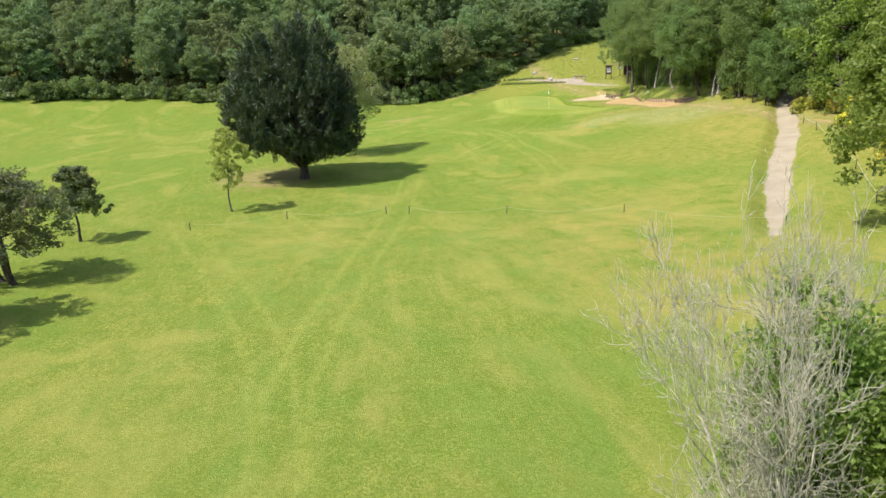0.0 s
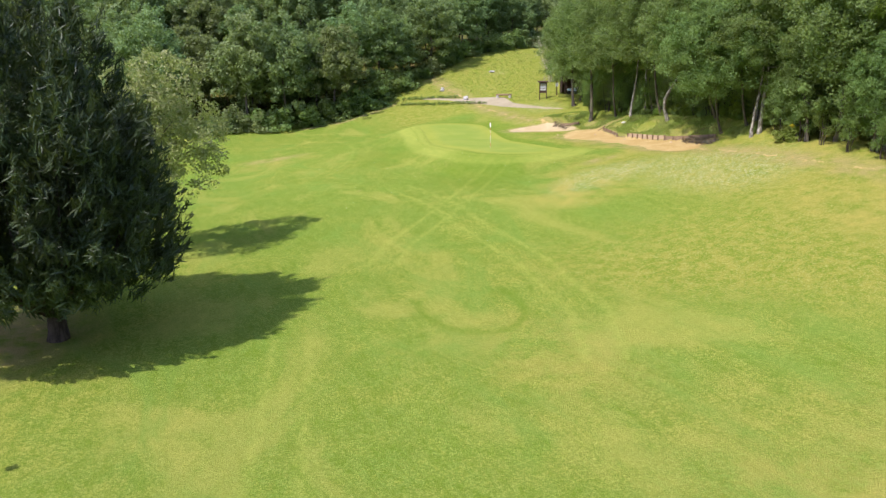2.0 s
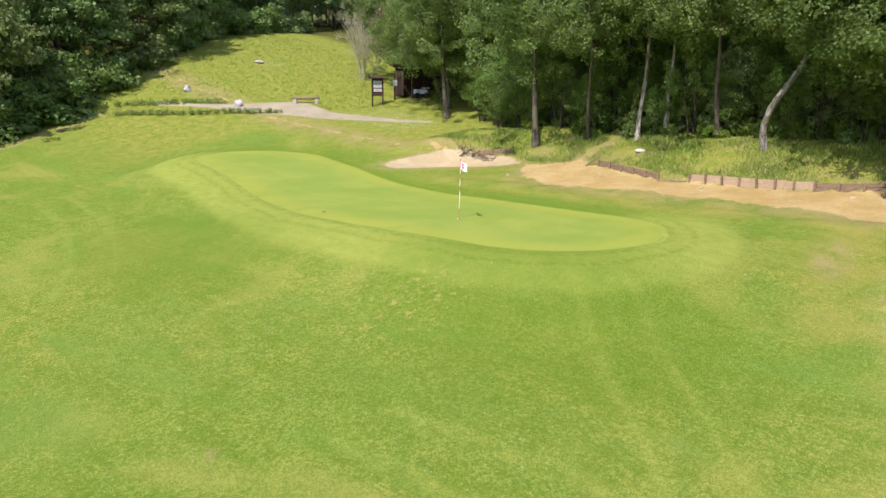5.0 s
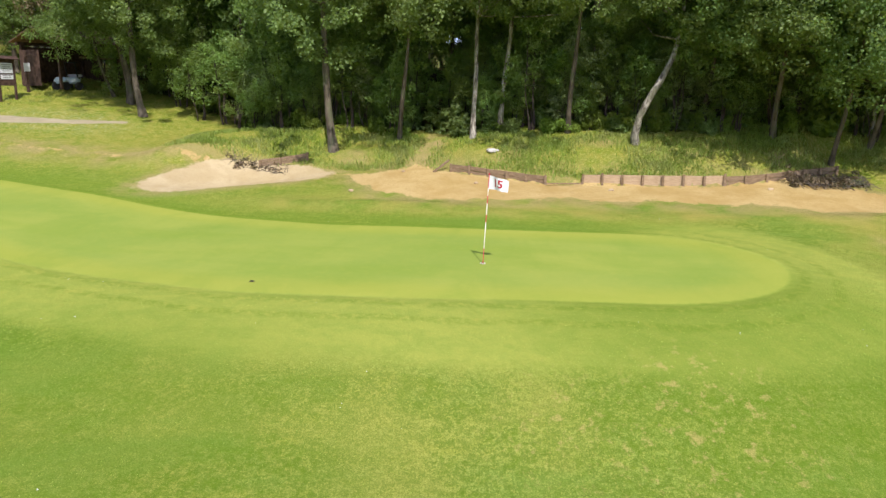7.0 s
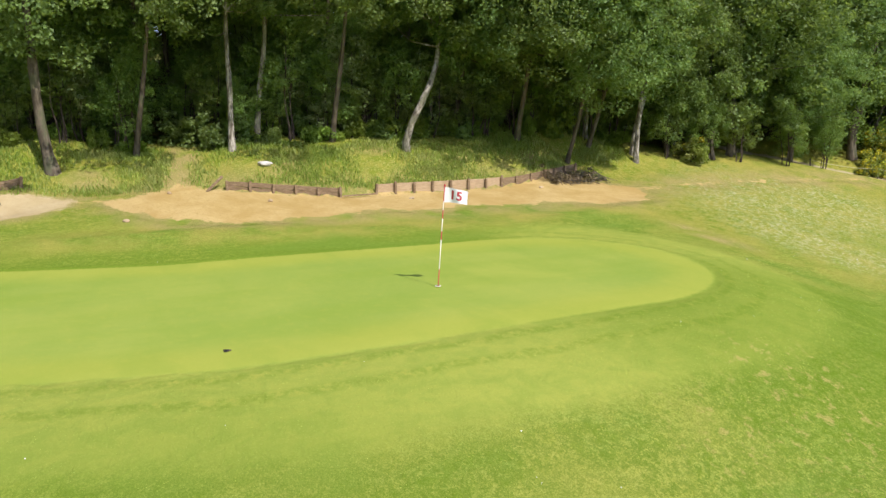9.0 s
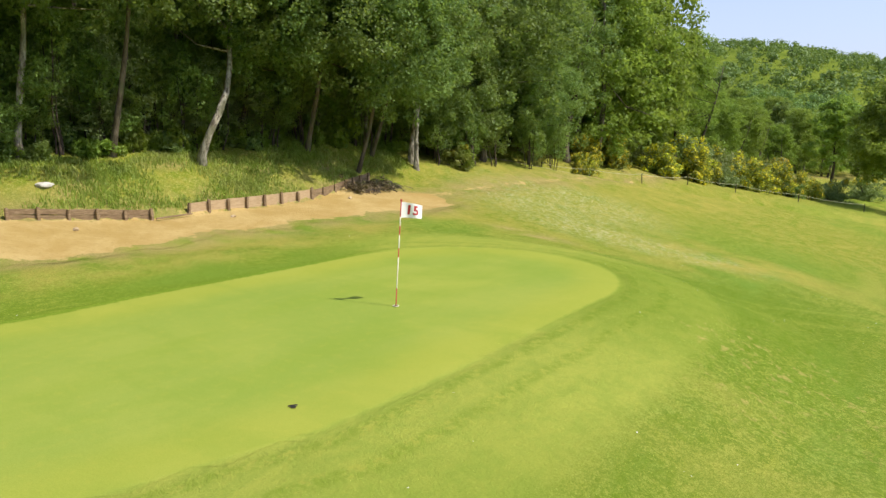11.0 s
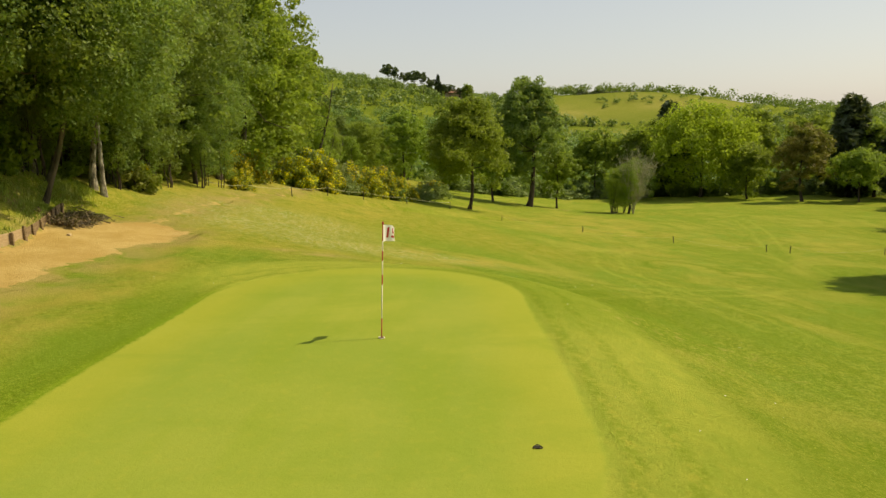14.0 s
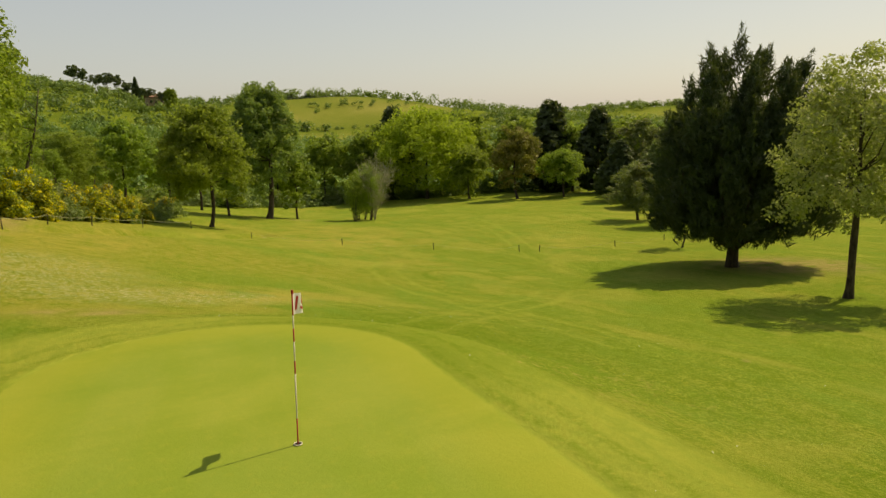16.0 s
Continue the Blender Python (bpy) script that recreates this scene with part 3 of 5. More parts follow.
def masks(x, y):
    ring = np.clip(green_edge(x, y), -5, 6)
    collar = np.clip(1 - ease(x, 0.5, 4.5) + ease(-y, 3.0, 5.5) * (1 - ease(x, 4.5, 7)), 0, 1)
    rough = np.clip(ease(x, 0.5 + 0.0 * y, 4.5) * ease(-y, 9, 13) + ease(x - board_line(y), 0, 0.4) * ease(y, -14, -11) * (1 - ease(y, 13, 20)) + ease(x, 8, 12) + ease(y - 24 - 0.2 * x, 0, 4) * ease(x, -4, 4), 0, 1)
    rough = np.maximum(rough, ease(x + 0.9 * (y + 44), -1, 6) * ease(x, -14, -6) * ease(-y, 20, 30))
    clover = np.clip(blob(x, y, 1.0, -15.2, 5.5, 2.6, 15) + 0.85 * blob(x, y, 7.0, -19.5, 6.5, 7.5) + 0.5 * blob(x, y, 16.5, 21, 3, 5) + 0.3 * blob(x, y, 20.5, 42, 2, 2), 0, 1)
    dry = 0.05 + 0.13 * ease(-y, 25, 45) + 0.45 * blob(x, y, -8, -50, 12, 12) + 0.55 * blob(x, y, -13.5, -35, 4, 6) + 0.7 * blob(x, y, -16.2, 16.5, 7, 4.5) + 0.75 * blob(x, y, -1.0, -15.8, 6, 3.4, 20) + 0.7 * blob(x, y, 4.2, -11.2, 4, 1.4, 10)
    dry = dry + 0.6 * blob(x, y, 1.0, -12.2, 4.5, 1.6, 10) + 0.6 * blob(x, y, -1.0, -18.0, 5.5, 3.5) + 0.6 * blob(x, y, 5.5, -31, 4, 9, -20) + 0.6 * blob(x, y, -15, -60, 7, 13) + 0.4 * blob(x, y, -14, -50, 9, 8) + 0.4 * blob(x, y, -30, -46, 7, 5) + 1.1 * blob(x, y, 7.9, -2.5, 3.2, 16) * ease(x, 5.4, 6.8) + 0.4 * ease(x, 9, 12) * ease(-y, 13, 16) + 0.5 * blob(x, y, 14, 15, 4, 5)
    dry = np.clip(dry + 0.4 * blob(x, y, -9, -62, 9, 10) + 0.25 * ease(x, 1, 5) * ease(-y, 14, 20), 0, 1)
    track, dark = np.zeros(x.shape), np.zeros(x.shape)
    for line in TRACKS:
        d = from_line(x, y, line, False)
        track = np.maximum(track, np.exp(-(((d - 0.72) / 0.15) ** 2)))
    loop = [(-14.4 - 2.1 * math.cos(a), -29.0 - 3.2 * math.sin(a)) for a in np.linspace(-0.5, 3.5, 15)]
    dark = np.exp(-((from_line(x, y, loop) / 0.19) ** 2))
    dark = np.maximum(dark, np.maximum(0.7 * blob(x, y, -7.5, 6.5, 4.5, 7), 0.75 * blob(x, y, -4.0, -6.5, 5.5, 8.0, -25)))
    bare = np.clip(0.95 * blob(x, y, -5.8, -3.8, 1.9, 1.6) + 0.75 * blob(x, y, -6.8, -4.2, 2.4, 2.2) + 0.6 * blob(x, y, -6.3, -1.3, 1.6, 1.2) + 0.5 * blob(x, y, -7.5, -2.4, 2.6, 2.4), 0, 1)
    trail = [(10.4, 4.4), (12.0, 4.1), (13.2, 3.6), (15.0, 3.0), (17.5, 2.8)]
    soil = np.clip(1 - ease(from_line(x, y, trail), 0.25, 0.7), 0, 1)
    soil = np.maximum(soil, blob(x, y, -34.2, -24.5, 5.6, 6.5) * 0.95)
    soil = np.maximum(soil, 0.9 * (1 - ease(from_line(x, y, [(-9, 37.6), (-3.6, 37.6), (0.5, 38.8), (4, 40)]), 0.2, 0.8)))
    soil = np.maximum(soil, np.maximum(0.85 * blob(x, y, -14, -79.5, 2.6, 1.6), blob(x, y, -13, -5.5, 0.1, 0.1)))
    soil = np.maximum(soil, np.maximum(0.8 * blob(x, y, 3.6, -11.3, 2.2, 0.75, 10), 0.6 * blob(x, y, -15.4, 18.4, 4.5, 1.7)))
    soil = np.maximum(soil, 0.8 * (1 - ease(np.abs(bunker_edge(x, y)), 0.1, 0.7)) * ease(y, 6, 8))
    soil = np.maximum(soil, 0.85 * (1 - ease(sand_edge(x, y), 0.0, 2.1)))
    for cx, cy, rx, ry in ((13.2, -0.6, 0.9, 1.6), (13.4, -7.0, 1.0, 1.8), (12.9, -11.2, 0.9, 1.5), (14.3, -4.0, 0.8, 1.2), (13.8, 6.2, 0.9, 1.3)):
        soil = np.maximum(soil, 0.75 * blob(x, y, cx, cy, rx, ry))
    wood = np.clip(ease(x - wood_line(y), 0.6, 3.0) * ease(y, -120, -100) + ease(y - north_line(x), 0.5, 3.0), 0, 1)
    meadow = np.clip(1.4 * blob(x, y, -86, -326, 44, 30) + 1.4 * blob(x, y, -98, -408, 80, 60) + blob(x, y, -330, -420, 90, 40) + ease(-y, 520, 640), 0, 1)
    field = np.maximum(meadow, ease(-y, 128, 150))
    near = {k: np.clip(PATCHES[k](x, y), -3, 3) for k in ("sand", "bunker", "gravel", "north")}
    return {**near, "ring": ring, "collar": collar, "rough": rough, "clover": clover, "dry": dry, "track": track, "dark": dark, "bare": bare, "soil": soil, "wood": wood * (1 - field), "field": field, "meadow": meadow}


def sheet(name, keep, lift, label, category):
    """The part of the ground that keep picks, as a sheet of its own."""
    tris = QUADS[keep]
    used, back = np.unique(tris, return_inverse=True)
    me = mesh_of(name, VERTS[used] + (0, 0, lift), back.reshape(-1, 3), TURF, True)
    for layer, values in masks(VERTS[used][:, 0], VERTS[used][:, 1]).items():
        me.attributes.new(layer, "FLOAT", "POINT").data.foreach_set("value", values.astype(np.float32))
    return tagged(new(name, me), label, category, kind="structure")


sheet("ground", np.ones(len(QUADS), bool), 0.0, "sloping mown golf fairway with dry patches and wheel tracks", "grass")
for name, key, label, category in (
    ("putting_green", "green", "smooth closely mown putting green, light yellowish green", "putting green"),
    ("bunker_sand", "bunker", "pale sand of the small bunker beside the green", "bunker"),
    ("sand_strip", "sand", "orange sandy strip below the timber boards", "bunker"),
    ("gravel_path", "gravel", "pale gravel cart path leading into the wood", "path"),
    ("gravel_path_north", "north", "pale gravel path past the bench behind the green", "path"),
):
    reach, lift = {"green": (0.1, 0.004), "sand": (0.5, 0.009)}.get(key, (0.3, 0.004))
    sheet(name, PATCHES[key](MID[:, 0], MID[:, 1]) < reach, lift, label, category)


# ---- trees ----
def broadleaf(name, seed, height, width, base, trunk_r, clumps, per, size, leaf, wood, lean=(0, 0), limbs=9, stems=1, squash=0.8, clump=0.135, split=False, kink=0.1):
    """One tree with a tapered trunk, limbs and a crown of leaf clumps; its foot is at the origin."""
    rng = np.random.default_rng(seed)
    tree = new(name)
    mid_z, half = (height + base) / 2, (height - base) / 2
    # the crown is a heap of billows, with gaps between them
    n = max(14, clumps // 6)
    lobe = unit(rng.normal(size=(n, 3))) * (rng.uniform(0.12, 1.0, n) ** 0.45)[:, None] * 0.68
    lobe[: n // 4, 2] = np.abs(lobe[: n // 4, 2]) + 0.15
    bulk = rng.uniform(0.24, 0.44, n)
    pick = rng.integers(0, n, clumps)
    out = unit(rng.normal(size=(clumps, 3)) + lobe[pick] * 0.9 + (0, 0, 0.12))
    c = (lobe[pick] + out * (bulk[pick] * rng.uniform(0.3, 1.0, clumps) ** 0.4)[:, None]) * (width, width, half)
    c[:, :2] *= 1.0 - 0.25 * np.clip(c[:, 2:3] / half, -1, 1)
    c += (lean[0], lean[1], mid_z)
    c = c[c[:, 2] > base * 0.8]
    c[:, 2] = np.minimum(c[:, 2], height - width * 0.1)
    r = width * clump * rng.uniform(0.6, 1.3, len(c))
    pieces, bough = [], []
    for k in range(stems):
        ox, oy = rng.normal(size=2) * (0.0 if stems == 1 else trunk_r * 3)
        path, rad = [], []
        tip = base + (height - base) * 0.72
        for i in range(13):
            f = i / 12
            bend = math.sin(f * math.pi) * 0.25 * trunk_r * 8
            path.append((ox * (1 + 2 * f) + lean[0] * f + bend * math.cos(seed + k) + kink * math.sin(f * 11.0 + seed) * (1 - f), oy * (1 + 2 * f) + lean[1] * f + kink * math.sin(f * 9.0) * (1 - f) + bend * math.sin(seed * 1.7 + k), -0.25 + f * (tip + 0.25)))
            rad.append(trunk_r * (1.45 if i == 0 else (1 - 0.82 * f) * rng.uniform(0.88, 1.14)))
        pieces.append(tube(path, rad, 9))
        for j in rng.permutation(len(c))[:limbs]:
            f = np.clip(0.42 + 0.5 * (c[j][2] - base) / (height - base), 0.4, 0.93)
            i = int(f * 12)
            a = Vector(path[i])
            e = Vector(c[j])
            m = a.lerp(e, 0.5) + Vector((0, 0, -0.06 * (e - a).length)) + Vector(rng.normal(size=3)) * 0.12
            t = min(rad[i] * 0.5, 0.09)
            bough.append(tube([a, a.lerp(m, 0.5), m, m.lerp(e, 0.6), e], [t, t * 0.8, t * 0.55, t * 0.35, 0.008], 6))
    v, f = gather(pieces + ([] if split else bough))
    foot = link("trunk", mesh_of("trunk", v, f, wood, True), tree)
    for v, f in bough if split else ():
        link("limb", mesh_of("limb", v, f, wood, True), foot)
    v, f = leaves(c, r, per, size, rng, squash, wild=0.7)
    link("crown", mesh_of("crown", v, f, leaf), tree)
    return tree


def cypress(name, seed, leaf, wood):
    """A great cypress: many upright leaders round a short trunk, each a spire of sprays that sweep out and up."""
    rng = np.random.default_rng(seed)
    tree = new(name)
    centres, ways = [], []
    leaders = [(0.2, 0.3, 14.0, 1.6), (-1.6, 0.6, 13.3, 1.5), (1.8, -0.5, 13.2, 1.5), (-0.4, -1.9, 13.0, 1.5), (0.6, 2.1, 12.9, 1.5)]
    leaders += [(3.5 * math.cos(a) * k - 0.5, 3.4 * math.sin(a) * k, h, w) for a, k, h, w in ((0.2, 0.95, 12.2, 1.6), (0.95, 0.95, 11.6, 1.7), (1.7, 0.95, 12.3, 1.6), (2.5, 1.0, 12.4, 1.6), (3.2, 1.1, 11.6, 1.7), (3.9, 1.05, 12.0, 1.6), (4.6, 1.0, 12.1, 1.6), (5.4, 0.95, 11.3, 1.7))]
    leaders += [(4.7 * math.cos(a) - 0.8, 4.5 * math.sin(a), h, 1.7) for a, h in zip(np.linspace(0.1, 6.0, 15), (8.6, 9.8, 8.2, 9.2, 10.1, 9.6, 8.6, 10.0, 9.2, 8.4, 9.6, 8.3, 9.7, 8.5, 9.3))]
    for x, y, h, w in leaders:
        n = int(h * w * 6.0)
        f = rng.uniform(0, 1, n) ** 0.9
        a = rng.uniform(0, 2 * math.pi, n)
        low = 0.9 + 0.34 * math.hypot(x, y)
        reach = np.interp(f, [0, 0.2, 0.5, 0.75, 0.92, 1.0], [0.75, 1.0, 0.95, 0.7, 0.36, 0.08]) * w * rng.uniform(0.35, 1.0, n) ** 0.4
        centres.append(np.stack([x + np.cos(a) * reach, y + np.sin(a) * reach, low + f * (h - low)], 1))
        ways.append(np.stack([np.cos(a) * 0.8 + x * 0.06, np.sin(a) * 0.8 + y * 0.06, 0.9 + 0.4 * f], 1))
    c, w = np.concatenate(centres), np.concatenate(ways)
    # longer sprays stand out of the mass and make its outline ragged
    far = np.hypot(c[:, 0] + 0.5, c[:, 1]) > np.interp(c[:, 2], [1, 4, 8, 11, 14], [2.6, 4.2, 4.2, 3.2, 0.6])
    tip = c[far][rng.random(int(far.sum())) < 0.55]
    away = unit(np.stack([tip[:, 0], tip[:, 1], 3.5 + 0.3 * tip[:, 2]], 1))
    steps = rng.uniform(0.25, 0.75, len(tip))
    sprig = np.concatenate([tip + away * (steps * k)[:, None] for k in (0.5, 1.0, 1.5)])
    v, q = leaves(c, np.full(len(c), 0.42), 26, 0.21, rng, 0.9, 0.5, 0.3, 2.6, w, 0.2)
    v2, q2 = leaves(sprig, np.repeat([0.3, 0.22, 0.12], len(tip)), 9, 0.2, rng, 1.0, 0.4, 0.2, 2.8, np.tile(away, (3, 1)), 0.18)
    v, q = np.concatenate([v, v2]), np.concatenate([q, q2 + len(v)])
    link("crown", mesh_of("crown", v, q, leaf), tree)
    v, q = gather([tube([(0, 0, -0.3), (0.03, 0, 0.4), (0, 0.05, 1.5), (0.1, 0, 9)], [0.58, 0.42, 0.36, 0.05], 12)])
    foot = link("trunk", mesh_of("trunk", v, q, wood, True), tree)
    for x, y, h, _ in leaders[1:]:
        z = 0.9 + rng.uniform(0, 0.8)
        v, q = tube([(0, 0, z), (x * 0.3, y * 0.3, z + 0.8), (x * 0.75, y * 0.75, z + 2.2), (x, y, h * 0.75)], [0.17, 0.12, 0.08, 0.015], 6)
        link("limb", mesh_of("limb", v, q, wood, True), foot)
    return tree


def conifer(name, seed, height, width, base, trunk_r, clumps, per, size, leaf, profile, wood, stems=5, rise=0.9):
    """A dense cypress-like tree: sprays that sweep outwards and up, on a ring of stems."""
    rng = np.random.default_rng(seed)
    tree = new(name)
    f = rng.uniform(0, 1, clumps) ** 0.85
    w = rng.uniform(0, 2 * math.pi, clumps)
    reach = np.interp(f, np.linspace(0, 1, len(profile)), profile) * width * (0.86 + 0.16 * np.sin(w * 3 + seed) + 0.1 * np.sin(w * 7 + f * 9))
    reach = reach * rng.uniform(0.3, 1.0, clumps) ** 0.35
    c = np.stack([np.cos(w) * reach, np.sin(w) * reach, base + f * (height - base) + rng.normal(size=clumps) * 0.12], 1)
    along = np.stack([np.cos(w) * 0.9, np.sin(w) * 0.9, np.full(clumps, rise)], 1)
    v, q = leaves(c, np.full(clumps, size * 0.95), per, size, rng, 0.8, 0.5, 0.3, 1.9, along)
    link("crown", mesh_of("crown", v, q, leaf), tree)
    pieces = [tube([(0, 0, -0.3), (0.03, 0, 0.4), (0, 0.05, base + 0.6), (0.1, 0, height * 0.6)], [trunk_r * 1.3, trunk_r, trunk_r * 0.85, 0.05], 10)]
    for k in range(stems):
        a = 2 * math.pi * k / stems + rng.uniform(-0.3, 0.3)
        o = width * rng.uniform(0.35, 0.75)
        pieces.append(tube([(0, 0, base * 0.55), (math.cos(a) * o * 0.3, math.sin(a) * o * 0.3, base + 0.7), (math.cos(a) * o * 0.7, math.sin(a) * o * 0.7, base + height * 0.18), (math.cos(a) * o, math.sin(a) * o, height * 0.55)], [trunk_r * 0.5, trunk_r * 0.4, trunk_r * 0.25, 0.02], 6))
    v, q = gather(pieces)
    link("trunk", mesh_of("trunk", v, q, wood, True), tree)
    return tree


def bare_tree(name, seed, height, width, trunk_r, wood, stems=4):
    """A leafless tree: forking limbs and many thin twigs."""
    rng = np.random.default_rng(seed)
    tree = new(name)
    big, small = [], []

    def grow(p, way, length, r, level):
        path, rad = [p], [r]
        for i in range(4):
            way = (way + Vector(rng.normal(size=3)) * 0.2 + Vector((0, 0, 0.1))).normalized()
            path.append(path[-1] + way * length / 4)
            rad.append(r * (1 - 0.6 * (i + 1) / 4))
        (big if level < 2 else small).append(tube(path, rad, 6 if level < 2 else 4))
        if level < 4:
            for k in range((6, 6, 5, 3)[level]):
                i = 1 + int(rng.integers(0, 4))
                turn = (way + Vector(rng.normal(size=3)) * 0.5).normalized()
                grow(path[i], turn, length * rng.uniform(0.42, 0.62), max(rad[i] * 0.6, 0.008), level + 1)

    for k in range(stems):
        a = 2 * math.pi * k / stems + 0.4
        grow(Vector((math.cos(a) * 0.12, math.sin(a) * 0.12, -0.2)), Vector((math.cos(a) * width / height, math.sin(a) * width / height, 1.0)).normalized(), height * 0.6, trunk_r, 0)
    v, f = gather(big)
    link("trunk", mesh_of("trunk", v, f, wood, True), tree)
    v, f = gather(small)
    link("twig_mass", mesh_of("twig_mass", v, f, wood, True), tree)
    return tree


def shrub(name, seed, height, width, clumps, per, size, leaf, wood, flower=None, flowers=0, squash=0.8):
    """A bush from the ground up: thin stems, leaf clumps, and blossom where it flowers."""
    rng = np.random.default_rng(seed)
    bush = new(name)
    d = unit(rng.normal(size=(clumps, 3)))
    d[:, 2] = np.abs(d[:, 2])
    c = d * (rng.uniform(0.25, 1, clumps) ** 0.6 * (0.75 + 0.3 * np.sin(np.arctan2(d[:, 1], d[:, 0]) * 3 + seed)))[:, None] * (width, width, height * 0.85)
    v, f = leaves(c, np.full(len(c), width * 0.25), per, size, rng, squash)
    v[:, 2] = np.maximum(v[:, 2], -0.1)
    link("foliage", mesh_of("foliage", v, f, leaf), bush)
    stems = [tube([(0, 0, -0.15), Vector(c[j]) * 0.5 + Vector((0, 0, 0.1)), Vector(c[j])], [0.035, 0.022, 0.006], 5) for j in range(min(9, len(c)))]
    v, f = gather(stems)
    link("woody_base", mesh_of("woody_base", v, f, wood), bush)
    if flower:
        pick = c[np.argsort(-(c[:, 2] + 0.6 * np.hypot(c[:, 0], c[:, 1]) + rng.normal(size=len(c)) * 0.3))[:flowers]]
        v, f = leaves(pick * 1.06, np.full(len(pick), width * 0.16), max(per * 2 // 3, 8), size * 1.0, rng, 0.9)
        link("blossom", mesh_of("blossom", v, f, flower), bush)
    return bush


def stand(ob, x, y, label, category, group="", size=1.0, turn=None, tall=None, sink=0.0):
    """Sets a tree or bush on the ground."""
    s = size
    ob.matrix_basis = pose(x, y, float(land(x, y)) - sink, 0, 0, turn or 0.0) @ Matrix.Diagonal((s, s, tall or s, 1))
    return tagged(ob, label, category, group)


def again(ob, x, y, size=1.0, tall=None, turn=0.0, sink=0.0):
    """One more of a tree or bush that stands already."""
    for_scale = Matrix.Diagonal((size / ob.scale[0], size / ob.scale[1], (tall or size) / ob.scale[2], 1))
    return copy_thing(ob, pose(x, y, float(land(x, y)) - sink, 0, 0, turn) @ for_scale)


# single trees along the fairway
stand(cypress("cypress_tree", 11, NEEDLE, DARK_BARK), -30.8, -25.6, "huge dark green cypress with a short forked trunk on the fairway", "tree", "", 0.87, tall=0.96)
stand(broadleaf("maple_tree", 5, 11.2, 4.3, 1.9, 0.2, 330, 85, 0.15, VARIEGATED, DARK_BARK, (0.2, 0.3), 16, split=True), -26.9, -14.2, "maple with pale cream-edged leaves on a slim dark trunk", "tree")
stand(broadleaf("young_tree", 8, 6.5, 1.75, 0.9, 0.075, 150, 60, 0.12, YELLOW_LEAF, BARK, (0, 0), 11, 1, split=True), -36.1, -36.8, "young yellow-green tree with a thin trunk", "tree")
stand(broadleaf("round_tree", 9, 5.7, 3.0, 0.7, 0.13, 260, 80, 0.13, GREY_LEAF, DARK_BARK, (0, 0), 10, 3, 0.7, split=True), -45.2, -51.0, "low round dark tree with several stems on the grass", "tree", "round trees beside the fairway", 1.12, tall=1.0)
stand(broadleaf("round_tree", 10, 4.6, 2.0, 1.3, 0.1, 190, 75, 0.12, GREY_LEAF, DARK_BARK, (0, 0), 8, 1, 0.7, split=True), -44.3, -42.8, "small round-headed dark tree with one slim stem", "tree", "round trees beside the fairway")
stand(broadleaf("round_tree", 12, 6.0, 3.4, 0.7, 0.14, 220, 75, 0.15, GREY_LEAF, DARK_BARK, (0, 0), 10, 2, 0.7, split=True), -47.3, -58.4, "low round dark tree with several stems on the grass", "tree", "round trees beside the fairway", 1.25, tall=1.1)
stand(bare_tree("bare_tree", 21, 8.4, 1.0, 0.06, DEAD, 9), -23.3, -79.6, "leafless grey tree with forking branches and fine twigs", "tree", "", 0.62, tall=0.97)
sapling = stand(broadleaf("sapling", 14, 6.0, 2.0, 0.4, 0.07, 170, 50, 0.12, FRESH, BARK, (0.1, 0), 8, 3, clump=0.22, split=True), -22.7, -79.0, "slender green sapling in a small clump", "tree", "saplings in a clump", 0.95, tall=1.1)
again(sapling, -21.3, -80.2, 0.95, 1.0, 80)
again(sapling, -20.4, -78.4, 0.9, 0.95, 200)
again(sapling, -22.6, -81.6, 0.75, 0.62, 290)
stand(broadleaf("field_maple", 15, 11.0, 4.7, 1.6, 0.2, 420, 75, 0.22, FRESH, DARK_BARK, (0, 0.2), 14, split=True), -2.5, -59.8, "broad fresh green tree on a short trunk beside the path", "tree")
stand(broadleaf("oak_tree", 16, 16.0, 4.7, 2.0, 0.36, 520, 70, 0.26, OAK, DARK_BARK, (0.3, 0), 14, split=True), -10.2, -79.5, "tall dark green oak on a thick trunk", "tree")
small_oak = stand(broadleaf("small_oak", 17, 9.0, 3.6, 1.2, 0.15, 220, 55, 0.24, FRESH, DARK_BARK, (0, 0.2), 6, split=True), -5.6, -80, "middling green oak behind the path", "tree", "oaks south of the path")
again(small_oak, 0.5, -86, 1.1, 1.0, 70)
again(small_oak, -3.5, -96, 1.2, 1.25, 130)
again(small_oak, 5.0, -74, 1.1, 1.05, 210)
again(small_oak, -14.2, -83.5, 0.95, 0.9, 310)

# models for the woods, each stands once and is then repeated
W = "trees of the eastern wood"
tall_oak = stand(broadleaf("wood_oak", 31, 13.5, 4.2, 2.6, 0.2, 330, 95, 0.14, OAK, BARK, (-0.5, 0.3), 12, split=True), 14.45, 7.25, "tall oak with a thick mossy trunk beside the wood", "tree", W)
pale_tree = stand(broadleaf("pale_trunk_tree", 32, 12.5, 3.3, 2.7, 0.13, 250, 85, 0.13, OAK, BIRCH, (-0.9, -0.3), 9, split=True), 15.6, 0.2, "slim tree with a pale lichen-grey trunk at the wood's edge", "tree", W)
again(pale_tree, 14.95, 1.25, 0.95, 0.9, 120)
again(pale_tree, 16.6, -9.8, 1.0, 1.05, 200)
again(pale_tree, 14.6, -14.6, 0.8, 0.8, 300)
